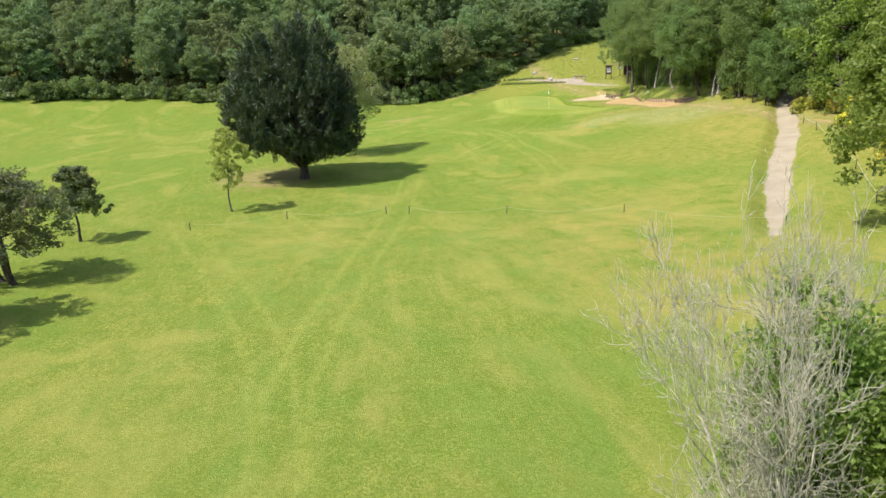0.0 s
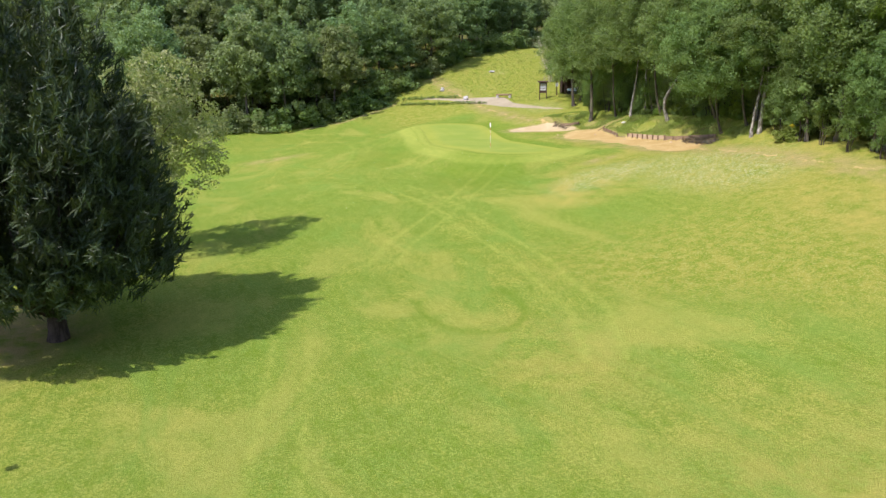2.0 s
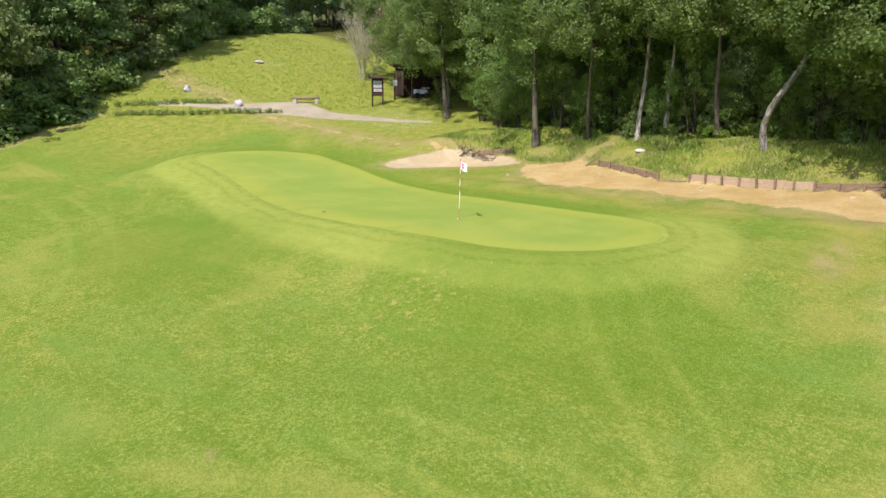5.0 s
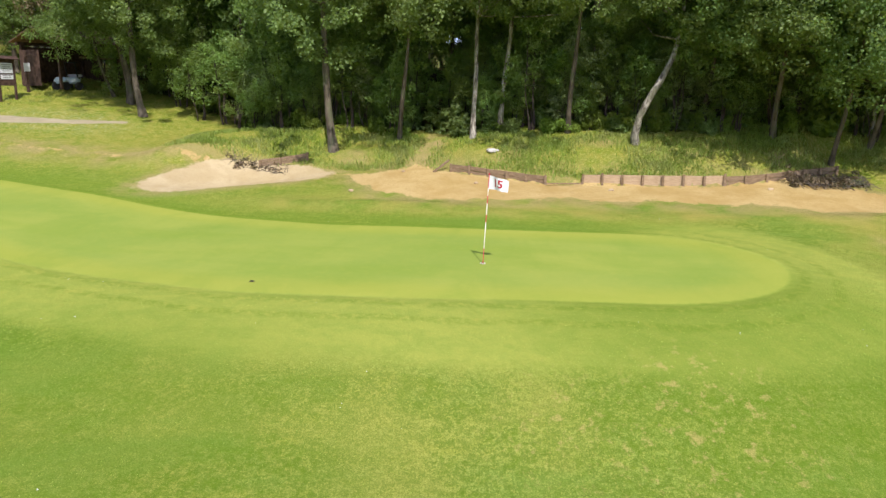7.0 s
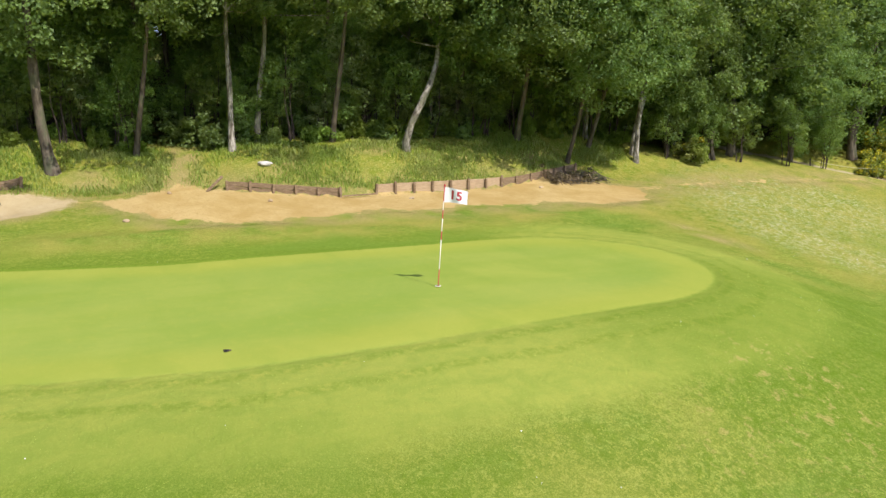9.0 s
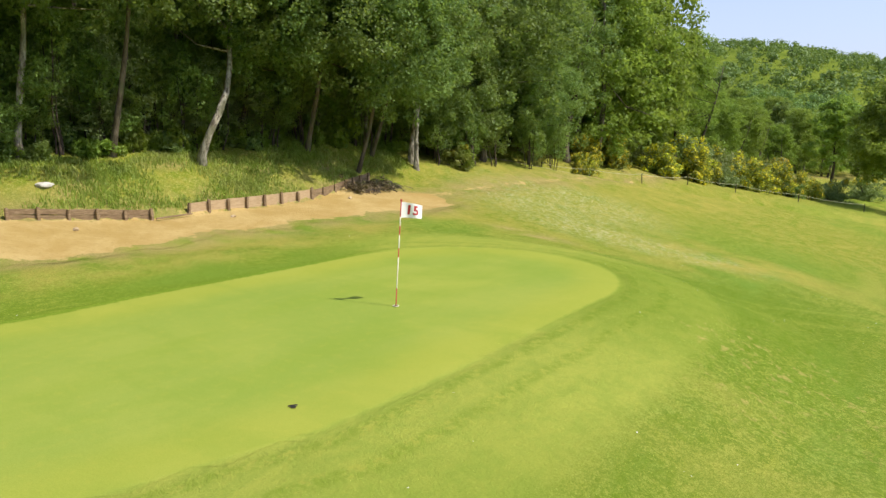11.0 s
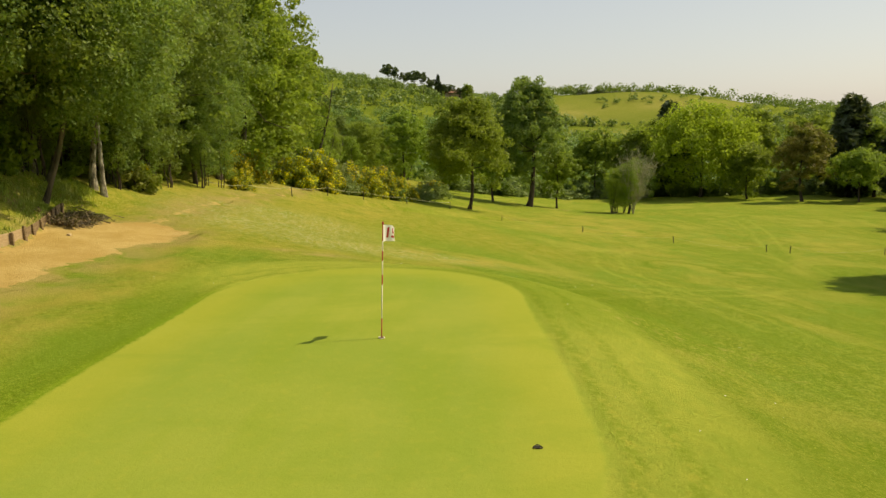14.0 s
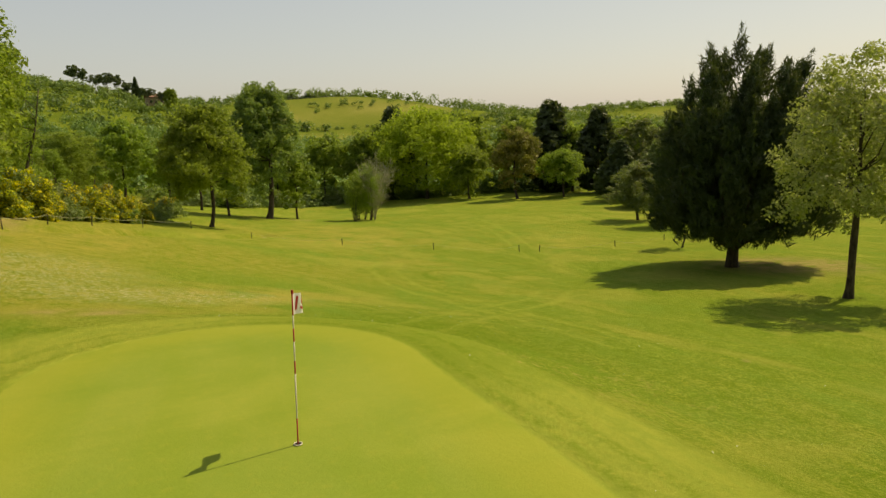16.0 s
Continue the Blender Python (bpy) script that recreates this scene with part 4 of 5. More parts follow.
crooked = stand(broadleaf("crooked_tree", 33, 11.0, 3.6, 2.8, 0.16, 280, 90, 0.13, OAK, BIRCH, (0.5, -2.0), 10, split=True, kink=0.5), 13.55, -5.4, "leaning crooked tree with a pale mottled trunk", "tree", W)
over = stand(broadleaf("overhanging_oak", 40, 13.0, 4.3, 3.6, 0.11, 380, 85, 0.14, OAK, BARK, (-2.4, 0.0), 9, split=True), 15.3, -2.7, "oak whose crown hangs out over the grassy bank", "tree", W)
for x, y, s, w in ((15.5, -16.0, 0.95, 20),):
    again(over, x, y, s, s, w)
low_oak = stand(broadleaf("low_oak", 46, 11.8, 4.3, 2.0, 0.12, 420, 85, 0.14, OAK, BARK, (-2.4, 0.2), 10, split=True), 14.3, -10.8, "oak with low boughs that shade the bank", "tree", W)
for x, y, s, w in ((15.8, -8.4, 0.85, 10), (14.0, -14.4, 0.9, 20), (22.0, 21.4, 0.8, -30)):
    again(low_oak, x, y, s, s, w)
again(over, 15.6, 4.6, 0.9, 0.95, 20)
again(low_oak, 13.2, -12.7, 0.85, 0.9, 15)
again(pale_tree, 12.75, -16.2, 0.9, 0.95, 75)
again(pale_tree, 13.2, -16.4, 1.15, 0.95, 20)
edge_tree = stand(broadleaf("edge_tree", 34, 11.5, 4.4, 0.3, 0.17, 420, 90, 0.15, OAK, BARK, (-0.4, 0), 10, 2), 15.4, -21.0, "leafy tree with foliage hanging down to the grass", "tree", W, 1.1)
again(edge_tree, 12.8, -23.4, 1.1, 1.15, 100)
again(edge_tree, 15.3, -29.2, 1.05, 1.1, 40)
again(edge_tree, 13.6, -18.8, 0.6, 0.7, 10)
light_edge = stand(broadleaf("light_edge_tree", 35, 10.5, 4.0, 0.2, 0.15, 330, 70, 0.18, FRESH, BARK, (-0.3, 0), 10, 2), 17.2, -31.8, "bright green bushy tree at the edge of the wood", "tree", W)
inner = stand(broadleaf("inner_tree", 36, 13.5, 3.6, 2.4, 0.13, 190, 60, 0.19, OAK, BARK, (0.3, 0.2), 7), 20.0, -4.0, "slender oak standing inside the dark wood", "tree", W)
dense = stand(broadleaf("dense_tree", 37, 12.5, 4.2, 0.8, 0.16, 150, 55, 0.34, OAK, BARK, (0, 0), 6), 27.0, -6.0, "dense dark green tree deep in the wood", "tree", W)

hazel = stand(broadleaf("hazel_bush", 38, 5.6, 2.1, 0.3, 0.05, 110, 48, 0.12, UNDER_LEAF, DARK_BARK, (0, 0), 6, 4, 0.7, 0.2), 18.4, 5.6, "loose leafy hazel growing under the trees", "bush", "hazels under the wood")
fresh_hazel = stand(broadleaf("hazel_bush", 39, 4.6, 1.7, 0.2, 0.04, 110, 50, 0.10, WILLOW_LEAF, DARK_BARK, (0, 0), 6, 4, 0.7, 0.2), 17.3, -12.6, "pale green leafy hazel at the wood's foot", "bush", "hazels under the wood")
rng = np.random.default_rng(77)
spots = [(14.45, 7.25), (15.6, 0.2), (14.95, 1.25), (16.6, -9.8), (14.6, -14.6), (13.55, -5.4), (15.6, 4.4), (13.5, -12.8), (13.2, -16.4), (15.3, -21.5), (12.6, -23.4), (17.2, -31.8), (13.6, -18.8), (20, -4), (27, -6), (15.3, -2.7), (15.8, -8.6), (15.2, 10.6), (15.5, -16.0), (22.2, 24.6), (20, 25)]


def free(x, y, gap):
    ok = all((x - a) ** 2 + (y - b) ** 2 > gap * gap for a, b in spots)
    if ok:
        spots.append((x, y))
    return ok


for i in range(2600):
    x, y = rng.uniform(13.5, 52), rng.uniform(-36, 40)
    depth = x - float(wood_line(y))
    if depth < (3.2 if y > -17 else 1.5) or from_line(np.array(x), np.array(y), GRAVEL_WAY) < 2.3 or not free(x, y, 2.3 if depth < 8 else 4.8):
        continue
    if np.hypot(x - 22.5, y - 24.5) < 5.2:
        continue
    s = rng.uniform(0.85, 1.15)
    kind = (inner if rng.random() < 0.7 else pale_tree) if depth < 9 else dense
    if y < -15:
        kind = dense if depth > 5 else edge_tree
    again(kind, x, y, s, s * rng.uniform(0.9, 1.15), rng.uniform(0, 360))
for i in range(700):
    y = rng.uniform(-30, 26)
    x = float(wood_line(y)) + 1.3 + 10 * rng.random()
    if from_line(np.array(x), np.array(y), GRAVEL_WAY) < 2.2 or np.hypot(x - 22.5, y - 24.5) < 4.6 or abs(y - 3.4) < 0.8 or not free(x, y, 1.1):
        continue
    s = rng.uniform(0.55, 1.1)
    again(hazel, x, y, s, s * rng.uniform(0.8, 1.2), rng.uniform(0, 360))
for x, y, s, kind in ((14.8, -17.8, 0.7, edge_tree), (13.4, -21.0, 0.6, edge_tree), (12.2, -26.4, 0.62, edge_tree), (13.2, -18.2, 0.6, hazel), (12.8, -20.4, 0.55, hazel), (12.6, -22.4, 0.55, hazel), (11.9, -25.0, 0.6, hazel), (11.6, -27.4, 0.5, hazel), (14.9, -12.0, 0.6, hazel), (14.6, -16.2, 0.6, hazel), (13.9, -31.2, 1.0, edge_tree), (14.6, -34.0, 0.85, light_edge), (13.3, -29.6, 0.5, hazel), (13.4, -36.8, 1.5, light_edge), (16.2, -41.5, 1.3, light_edge), (16.5, -36.5, 1.5, edge_tree), (15.8, -27.6, 1.35, light_edge), (18.6, -44.5, 1.25, light_edge)):
    again(kind, x, y, s, s, (x * 97) % 360)
again(light_edge, 13.4, -42.6, 1.5, 1.62, 160)
again(light_edge, 16.5, -38.0, 1.5, 1.6, 260)
again(light_edge, 11.9, -47.8, 0.95, 1.05, 40)
for i in range(150):
    y = -17 + 29 * (i + rng.random()) / 150
    x = float(wood_line(y)) + rng.uniform(0.7, 4.6)
    if abs(y - 3.4) > 0.9:
        s = rng.uniform(0.35, 0.85)
        again(hazel if i % 3 else fresh_hazel, x, y, s, s * rng.uniform(0.7, 1.3), rng.uniform(0, 360))
again(tall_oak, 19.0, 18.2, 0.95, 0.9, 33)
again(edge_tree, 21.6, 19.6, 0.8, 0.85, 210)
again(edge_tree, 25.6, 30.0, 0.9, 0.9, 20)

# bushes under the wood's edge
under = stand(shrub("bush", 41, 1.9, 1.3, 40, 50, 0.16, OAK, DARK_BARK), 16.8, 2.6, "dark green leafy bush under the trees", "bush", "bushes in the wood")
fresh_bush = stand(shrub("bush", 42, 1.5, 1.1, 34, 50, 0.15, FRESH, DARK_BARK), 17.6, -2.0, "fresh green bush under the trees", "bush", "bushes in the wood")
for i in range(700):
    y = rng.uniform(-30, 24)
    x = float(wood_line(y)) + rng.uniform(1.2, 8)
    if from_line(np.array(x), np.array(y), GRAVEL_WAY) < 2.2 or np.hypot(x - 22.5, y - 24.5) < 4.5 or abs(y - 3.4) < 1.0 or not free(x, y, 1.05):
        continue
    again(under if rng.random() < 0.55 else fresh_bush, x, y, rng.uniform(0.8, 1.5), rng.uniform(0.7, 1.7), rng.uniform(0, 360))
for i in range(80):
    y = -18 + 31 * (i + rng.random()) / 80
    x = float(wood_line(y)) + rng.uniform(0.6, 2.6)
    if abs(y - 3.2) > 0.9:
        again(under if i % 3 == 0 else fresh_bush, x, y, rng.uniform(0.4, 0.8), rng.uniform(0.4, 0.95), rng.uniform(0, 360))
hedge_bush = stand(shrub("edge_bush", 43, 1.7, 1.1, 40, 55, 0.14, BROOM, DARK_BARK, BLOSSOM, 3), 12.7, -19.4, "straggling olive bush with a few yellow flowers", "bush")

# broom in flower beside the path
broom = stand(shrub("broom_bush", 44, 2.8, 1.8, 80, 60, 0.16, BROOM, DARK_BARK, BLOSSOM, 62), 10.6, -41.0, "broom bush with bright yellow flowers", "bush", "broom bushes by the path")
dull = stand(shrub("gorse_bush", 45, 2.7, 1.8, 70, 60, 0.15, WILLOW_LEAF, DARK_BARK, BLOSSOM, 5), 12.2, -43.2, "grey-green broom bush, nearly out of flower", "bush", "broom bushes by the path")
for x, y, s, h, kind in ((12.2, -36.6, 0.75, 0.8, broom), (12.6, -33.6, 0.7, 0.7, broom), (9.0, -44.2, 1.0, 0.95, broom), (7.6, -46.6, 0.8, 0.75, dull), (6.8, -48.8, 1.0, 0.9, broom), (5.4, -52.0, 0.85, 0.9, broom), (3.8, -54.6, 0.8, 0.8, broom), (13.8, -39.6, 1.1, 1.2, dull), (10.6, -46.4, 1.3, 1.3, dull), (8.8, -50.2, 1.2, 1.2, dull), (4.2, -52.6, 0.7, 0.7, under), (6.6, -55, 1.1, 1.1, dull), (2.2, -58.5, 0.8, 0.8, dull), (1.0, -66.5, 0.9, 0.9, dull), (11.9, -31.6, 0.5, 0.5, broom)):
    again(kind, x, y, s * 1.08, h * 1.25, (x * 77) % 360)
for i in range(700):
    y = rng.uniform(-128, -34)
    x = float(wood_line(y)) + rng.uniform(2.0, 46)
    if not free(x, y, 4.4):
        continue
    s = rng.uniform(0.6, 0.95) if x - float(wood_line(y)) < 14 else rng.uniform(0.75, 1.05)
    s *= 1.25 if y > -44 else 1.0
    again((light_edge if rng.random() < 0.9 else dense), x, y, s, s * rng.uniform(0.85, 1.1), rng.uniform(0, 360))

# the northern wood and its skirt of bushes
N = "trees of the northern wood"
north_oak = stand(broadleaf("northern_oak", 51, 13.0, 4.8, 0.2, 0.18, 230, 62, 0.28, NORTH_LEAF, BARK, (0, 0), 5), -6.0, 43.0, "dark green tree of the northern wood", "tree", N)
north_pale = stand(broadleaf("northern_ash", 52, 12.0, 4.4, 0.2, 0.16, 220, 60, 0.27, WILLOW_LEAF, BARK, (0, 0), 5), -14.0, 44.0, "grey-green tree of the northern wood", "tree", N)
rusty = stand(broadleaf("rusty_tree", 53, 11.0, 3.6, 2.0, 0.15, 90, 55, 0.32, BROWN_LEAF, BARK, (0, 0), 8), -3.4, 46.5, "thin brownish half-dead tree among the green ones", "tree", N)
for i in range(3000):
    x = rng.uniform(-112, 92)
    y = float(north_line(x)) + rng.uniform(1.5, 58)
    if not free(x, y, 4.6 if y < float(north_line(x)) + 16 else 6.0) or (x > 28 and y < 44):
        continue
    s = rng.uniform(0.75, 1.2) + 0.35 * ease(y - north_line(x), 14, 30)
    again(north_oak if rng.random() < 0.6 else north_pale, x, y, s, s * rng.uniform(0.85, 1.15), rng.uniform(0, 360))
skirt = stand(shrub("wide_bush", 54, 3.4, 2.4, 60, 55, 0.26, OAK, DARK_BARK), -12.5, 40.0, "broad dark bush at the foot of the wood", "bush", "bushes along the northern wood")
pale_skirt = stand(shrub("wide_bush", 55, 3.2, 2.5, 60, 55, 0.26, WILLOW_LEAF, DARK_BARK), -20.5, 39.5, "broad grey-green bush at the foot of the wood", "bush", "bushes along the northern wood")
for i in range(58):
    x = -100 + i * 2.45 + rng.uniform(-0.6, 0.6)
    y = float(north_line(x)) + rng.uniform(0.6, 2.4)
    s = rng.uniform(0.9, 1.5)
    again(pale_skirt if -27 < x < -13 or rng.random() < 0.3 else skirt, x, y, s, s * rng.uniform(0.7, 1.1), rng.uniform(0, 360))
stand(bare_tree("grey_bare_tree", 56, 6.2, 3.2, 0.06, DEAD, 5), 24.2, 33.0, "grey twiggy bare tree on the grassy slope", "tree")
stand(broadleaf("brown_tree", 57, 8.5, 3.6, 1.6, 0.16, 90, 60, 0.24, BROWN_LEAF, BARK, (0, 0), 8), 24.8, 29.0, "brownish green tree overhanging the shelter", "tree")

# the belt of trees at the far end of the fairway
B = "trees at the southern end"
stand(broadleaf("lime_tree", 61, 17.5, 11.5, 0.2, 0.3, 520, 60, 0.42, LIME_LEAF, DARK_BARK, (0, 0), 8), -45.0, -121.0, "broad bright yellow-green tree", "tree", B)
stand(broadleaf("copper_tree", 62, 12.4, 5.0, 1.0, 0.24, 240, 60, 0.34, COPPER, DARK_BARK, (0, 0), 8), -55.0, -103.0, "rounded copper-brown tree in the belt", "tree", B)
stand(broadleaf("spreading_tree", 63, 8.4, 5.0, 1.2, 0.18, 260, 60, 0.28, FRESH, DARK_BARK, (0, 0), 8), -61.5, -98.5, "low spreading fresh green tree", "tree", B)
belt = stand(broadleaf("belt_oak", 64, 14.0, 6.0, 0.1, 0.24, 300, 52, 0.42, FRESH, DARK_BARK, (0, 0), 5, split=True), -36.0, -127.0, "dense green tree in the belt", "tree", B)
for x, y, s, h in ((-28, -131, 1, 1.0), (-19, -134, 1.05, 0.95), (-10, -137, 1.0, 0.9), (-2, -128, 0.9, 0.85), (-41, -133, 1.1, 1.15), (-56, -128, 1.1, 1.2), (-64, -121, 1.0, 1.05), (-50, -112, 0.7, 0.7), (-70, -110, 1.0, 0.95), (-77, -101, 1.0, 1.0), (-72, -93, 0.8, 0.75), (-84, -90, 1.1, 1.05), (-80, -78, 1.0, 0.9), (-88, -66, 1.1, 1.0), (-85, -52, 1.1, 1.1), (-90, -36, 1.2, 1.15), (-33, -118, 0.6, 0.55)):
    again(belt, x, y, s, h, (x * 31) % 360)
pine = stand(conifer("pine_tree", 65, 14.5, 4.8, 1.0, 0.22, 260, 22, 0.7, PINE, [0.5, 1.0, 0.95, 0.8, 0.6, 0.4, 0.12], DARK_BARK, 3, 0.4), -71.0, -103.0, "dark pointed conifer in the belt", "tree", B)
again(pine, -66.5, -112.0, 1.2, 1.12, 50)
again(pine, -61.5, -82.5, 0.75, 0.6, 120)
again(pine, -57.5, -72.0, 0.8, 0.42, 300)
again(pine, -42.0, -131.0, 1.2, 1.2, 10)
wisp = stand(broadleaf("willow_tree", 66, 9.0, 3.8, 0.7, 0.2, 220, 60, 0.26, GREY_LEAF, DARK_BARK, (0, 0), 7), -63.5, -76.0, "grey-green willow at the fairway's side", "tree", B)
again(wisp, -70.0, -68.0, 1.1, 1.1, 60)
again(wisp, -66, -57, 1.0, 0.9, 160)
again(wisp, -68.5, -87.0, 1.35, 1.35, 250)

# umbrella pines on the far skyline, and a row of trees above the meadow
sky_pine = stand(broadleaf("umbrella_pine", 71, 11.0, 5.2, 5.2, 0.2, 150, 36, 0.55, HAZY_LEAF, DARK_BARK, (0.4, 0), 8, squash=0.4), 38.8, -415.5, "dark umbrella pine with a bare trunk on the ridge", "tree", "pines on the ridge", 0.9, tall=1.3)
for i, (x, y, h) in enumerate(((34.5, -415.9, 1.2), (29.0, -416.2, 1.0), (23.8, -416.5, 1.2), (18.5, -416.8, 1.25), (13.8, -417.0, 1.0), (4.6, -417.3, 0.95), (-2.4, -418.0, 0.9))):
    again(sky_pine, x, y, 0.6 + 0.2 * (i % 3), h, i * 50)
again(belt, -7.0, -416.0, 0.8, 0.95, 20)
again(pine, 10.0, -417.0, 0.5, 0.95, 40)
for i in range(26):
    u = (i + rng.random()) / 26
    again(skirt if i % 3 else pale_skirt, -74 + 76 * u, -113 - 17 * math.sin(math.pi * u) + 4 * rng.random(), rng.uniform(1.2, 1.9), rng.uniform(0.9, 1.6), rng.uniform(0, 360))


# ---- things on and round the green ----
def ground(x, y):
    return float(land(x, y))


def between(name, a, b, thick, high, material, parent, label=""):
    """A board whose centre line runs from a to b (local points)."""
    a, b = Vector(a), Vector(b)
    d = b - a
    bm = box(d.length, thick, high, bevel=min(thick, high) * 0.18)
    turn = Matrix.Translation((a + b) / 2) @ d.to_track_quat("X", "Z").to_matrix().to_4x4()
    bmesh.ops.transform(bm, matrix=turn, verts=bm.verts)
    return part(name, bm, material, parent, label)


def flagstick():
    stick = thing("flagstick", 0, 0, "leaning red and cream golf flagstick with white number flag", "flagstick", z=0.012)
    top = Vector((-0.06, -0.115, 2.1))
    marks = [0.0, 0.36, 0.98, 1.16, 1.42, 1.6, 1.78, 2.1]
    for i, (a, b) in enumerate(zip(marks, marks[1:])):
        v, f = tube([top * (a / 2.1), top * (b / 2.1)], [0.0105, 0.0105], 10)
        link("pole_band", mesh_of("pole_band", v, f, (RED, CREAM)[i % 2], True), stick, ("red band of the pole", "cream band of the pole")[i % 2])
    part("knob", rod(0.02, 0.016, 0.05, *top, sides=12), RED, stick)
    # the hole is not sunk: a black disc paints its shaded inside
    cup = bmesh.new()
    bmesh.ops.create_circle(cup, cap_ends=True, segments=24, radius=0.054, matrix=Matrix.Translation((0, 0, 0.004)))
    part("cup", cup, BLACK, stick, "flat black disc for the shaded inside of the hole")
    v, f = tube([(0.056 * math.cos(k * math.pi / 10), 0.056 * math.sin(k * math.pi / 10), 0.004) for k in range(21)], [0.008] * 21, 6)
    link("cup_rim", mesh_of("cup_rim", v, f, CREAM, True), stick, "white rim of the hole")
    # the cloth streams from the top of the pole and ripples
    away = Vector((-0.42, -0.9, -0.06)).normalized()
    side = Vector((0.9, -0.42, 0)).normalized()

    def cloth(u, v, off=0.0):
        wave = 0.045 * math.sin(u * 7.0 + v * 1.2) * min(1, u * 2.2)
        drop = -0.05 * u * u
        return top * ((2.07 - 0.31 * (1 - v)) / 2.1) + away * (0.48 * u) + Vector((0, 0, drop - 0.05 * u * (v - 0.5))) + side * (wave + off)

    verts, faces = [], []
    nu, nv = 18, 10
    for layer in (0.0015, -0.0015):
        for i in range(nu + 1):
            for j in range(nv + 1):
                verts.append(tuple(cloth(i / nu, j / nv, layer)))
    n = (nu + 1) * (nv + 1)
    for i in range(nu):
        for j in range(nv):
            a = i * (nv + 1) + j
            faces += [(a, a + nv + 1, a + nv + 2, a + 1), (n + a, n + a + 1, n + a + nv + 2, n + a + nv + 1)]
    flag = link("flag", mesh_of("flag", verts, faces, WHITE, True), stick, "white cloth flag with a red number")
    curve = bpy.data.curves.new("number", "FONT")
    curve.body, curve.size, curve.align_x, curve.align_y = "15", 0.27, "CENTER", "CENTER"
    curve.offset = 0.007
    temp = bpy.data.objects.new("number", curve)
    flat = bpy.data.meshes.new_from_object(temp)
    bpy.data.objects.remove(temp)
    bm = bmesh.new()
    bm.from_mesh(flat)
    bmesh.ops.triangulate(bm, faces=bm.faces[:])
    bmesh.ops.subdivide_edges(bm, edges=bm.edges[:], cuts=3, use_grid_fill=True)
    pts = [(v.co.x, v.co.y) for v in bm.verts]
    tris = [tuple(v.index for v in f.verts) for f in bm.faces]
    bm.free()
    for sign in (1, -1):
        placed = [tuple(cloth(0.5 + sign * px / 0.48, 0.5 + py / 0.31, -sign * 0.005)) for px, py in pts]
        link("number", mesh_of("number", placed, tris, RED), flag, "red figures 15")


flagstick()


def spare_hole():
    hole = thing("old_hole", -2.35, 4.72, "small dark open hole with a torn turf edge", "hole", z=ground(-2.35, 4.72) + 0.012)
    # black disc on the turf, painted shade in place of real depth
    bm = bmesh.new()
    bmesh.ops.create_circle(bm, cap_ends=True, segments=20, radius=0.042, matrix=Matrix.Translation((0, 0, 0.004)))
    part("opening", bm, BLACK, hole)
    rng = np.random.default_rng(3)
    ring = [(0.052 * math.cos(a) * (1 + 0.25 * math.sin(3 * a)), 0.052 * math.sin(a) * (1 + 0.25 * math.sin(3 * a)), 0.004) for a in np.linspace(0, 2 * math.pi, 25)]
    v, f = tube(ring, rng.uniform(0.003, 0.008, 25).tolist(), 6)
    link("turf_edge", mesh_of("turf_edge", v, f, DARK_BARK, True), hole, "crumbled earth rim")


spare_hole()


# ---- timber boards that hold the bank ----
def board_wall(name, line, label, rails, tall, material, group):
    """Posts with boards nailed between them, along a line on the ground."""
    x0, y0 = line[0]
    wall = thing(name, x0, y0, label, "board fence", group)
    z0 = ground(x0 - 0.15, y0)
    wall.location.z = z0
    rng = np.random.default_rng(len(line))
    for i, (x, y) in enumerate(line):
        z = ground(x - 0.18, y) - z0
        h = tall * rng.uniform(0.95, 1.15) + 0.2
        bm = box(0.09, 0.09, h, x - x0 - 0.07, y - y0, z + h / 2 - 0.2, rng.uniform(-4, 4), rng.uniform(-5, 5), rng.uniform(-20, 20), 0.012)
        part("post", bm, TIMBER, wall, "rough square post")
        if i:
            xa, ya = line[i - 1]
            za = ground(xa - 0.18, ya) - z0
            for k in range(rails):
                hh = tall / rails
                lift = (k + 0.5) * hh
                between("board", (xa - x0, ya - y0, za + lift + rng.uniform(-0.012, 0.012)), (x - x0, y - y0, z + lift + rng.uniform(-0.012, 0.012)), 0.035, hh * 0.94, material, wall)
    return wall


def on_line(ys):
    return [(float(board_line(y)), float(y)) for y in ys]


G = "board walls above the sand"
board_wall("board_wall", on_line(np.linspace(2.0, -1.72, 6)), "weathered brown board wall holding the grassy bank", 2, 0.34, TIMBER, G)
board_wall("board_wall", on_line(np.linspace(-3.12, -8.3, 8)), "pale wide boards between dark posts above the sand", 1, 0.42, NEW_TIMBER, G)
board_wall("board_wall", on_line(np.linspace(-8.3, -10.75, 4)), "weathered brown board wall holding the grassy bank", 2, 0.36, TIMBER, G)
board_wall("board_wall", on_line(np.linspace(-10.75, -12.7, 4)), "grey tumbledown boards behind a heap of brushwood", 2, 0.36, TIMBER, G)
board_wall("board_wall", [(12.75, 9.95), (13.1, 9.2), (13.65, 8.2)], "low leaning boards above the small bunker", 3, 0.36, TIMBER, G)
fallen = thing("fallen_plank", float(board_line(-1.72)) - 0.25, -1.75, "thin plank lying on the sand in the gap", "plank")
fz = ground(11.25, -1.75)
between("board", (0, 0, 0.09), (0.12, -1.35, ground(11.4, -3.1) - fz + 0.1), 0.05, 0.05, TIMBER, fallen)
fallen.location.z = fz
prop = thing("leaning_post", 12.7, 2.35, "post leaning against the end of the boards", "post")
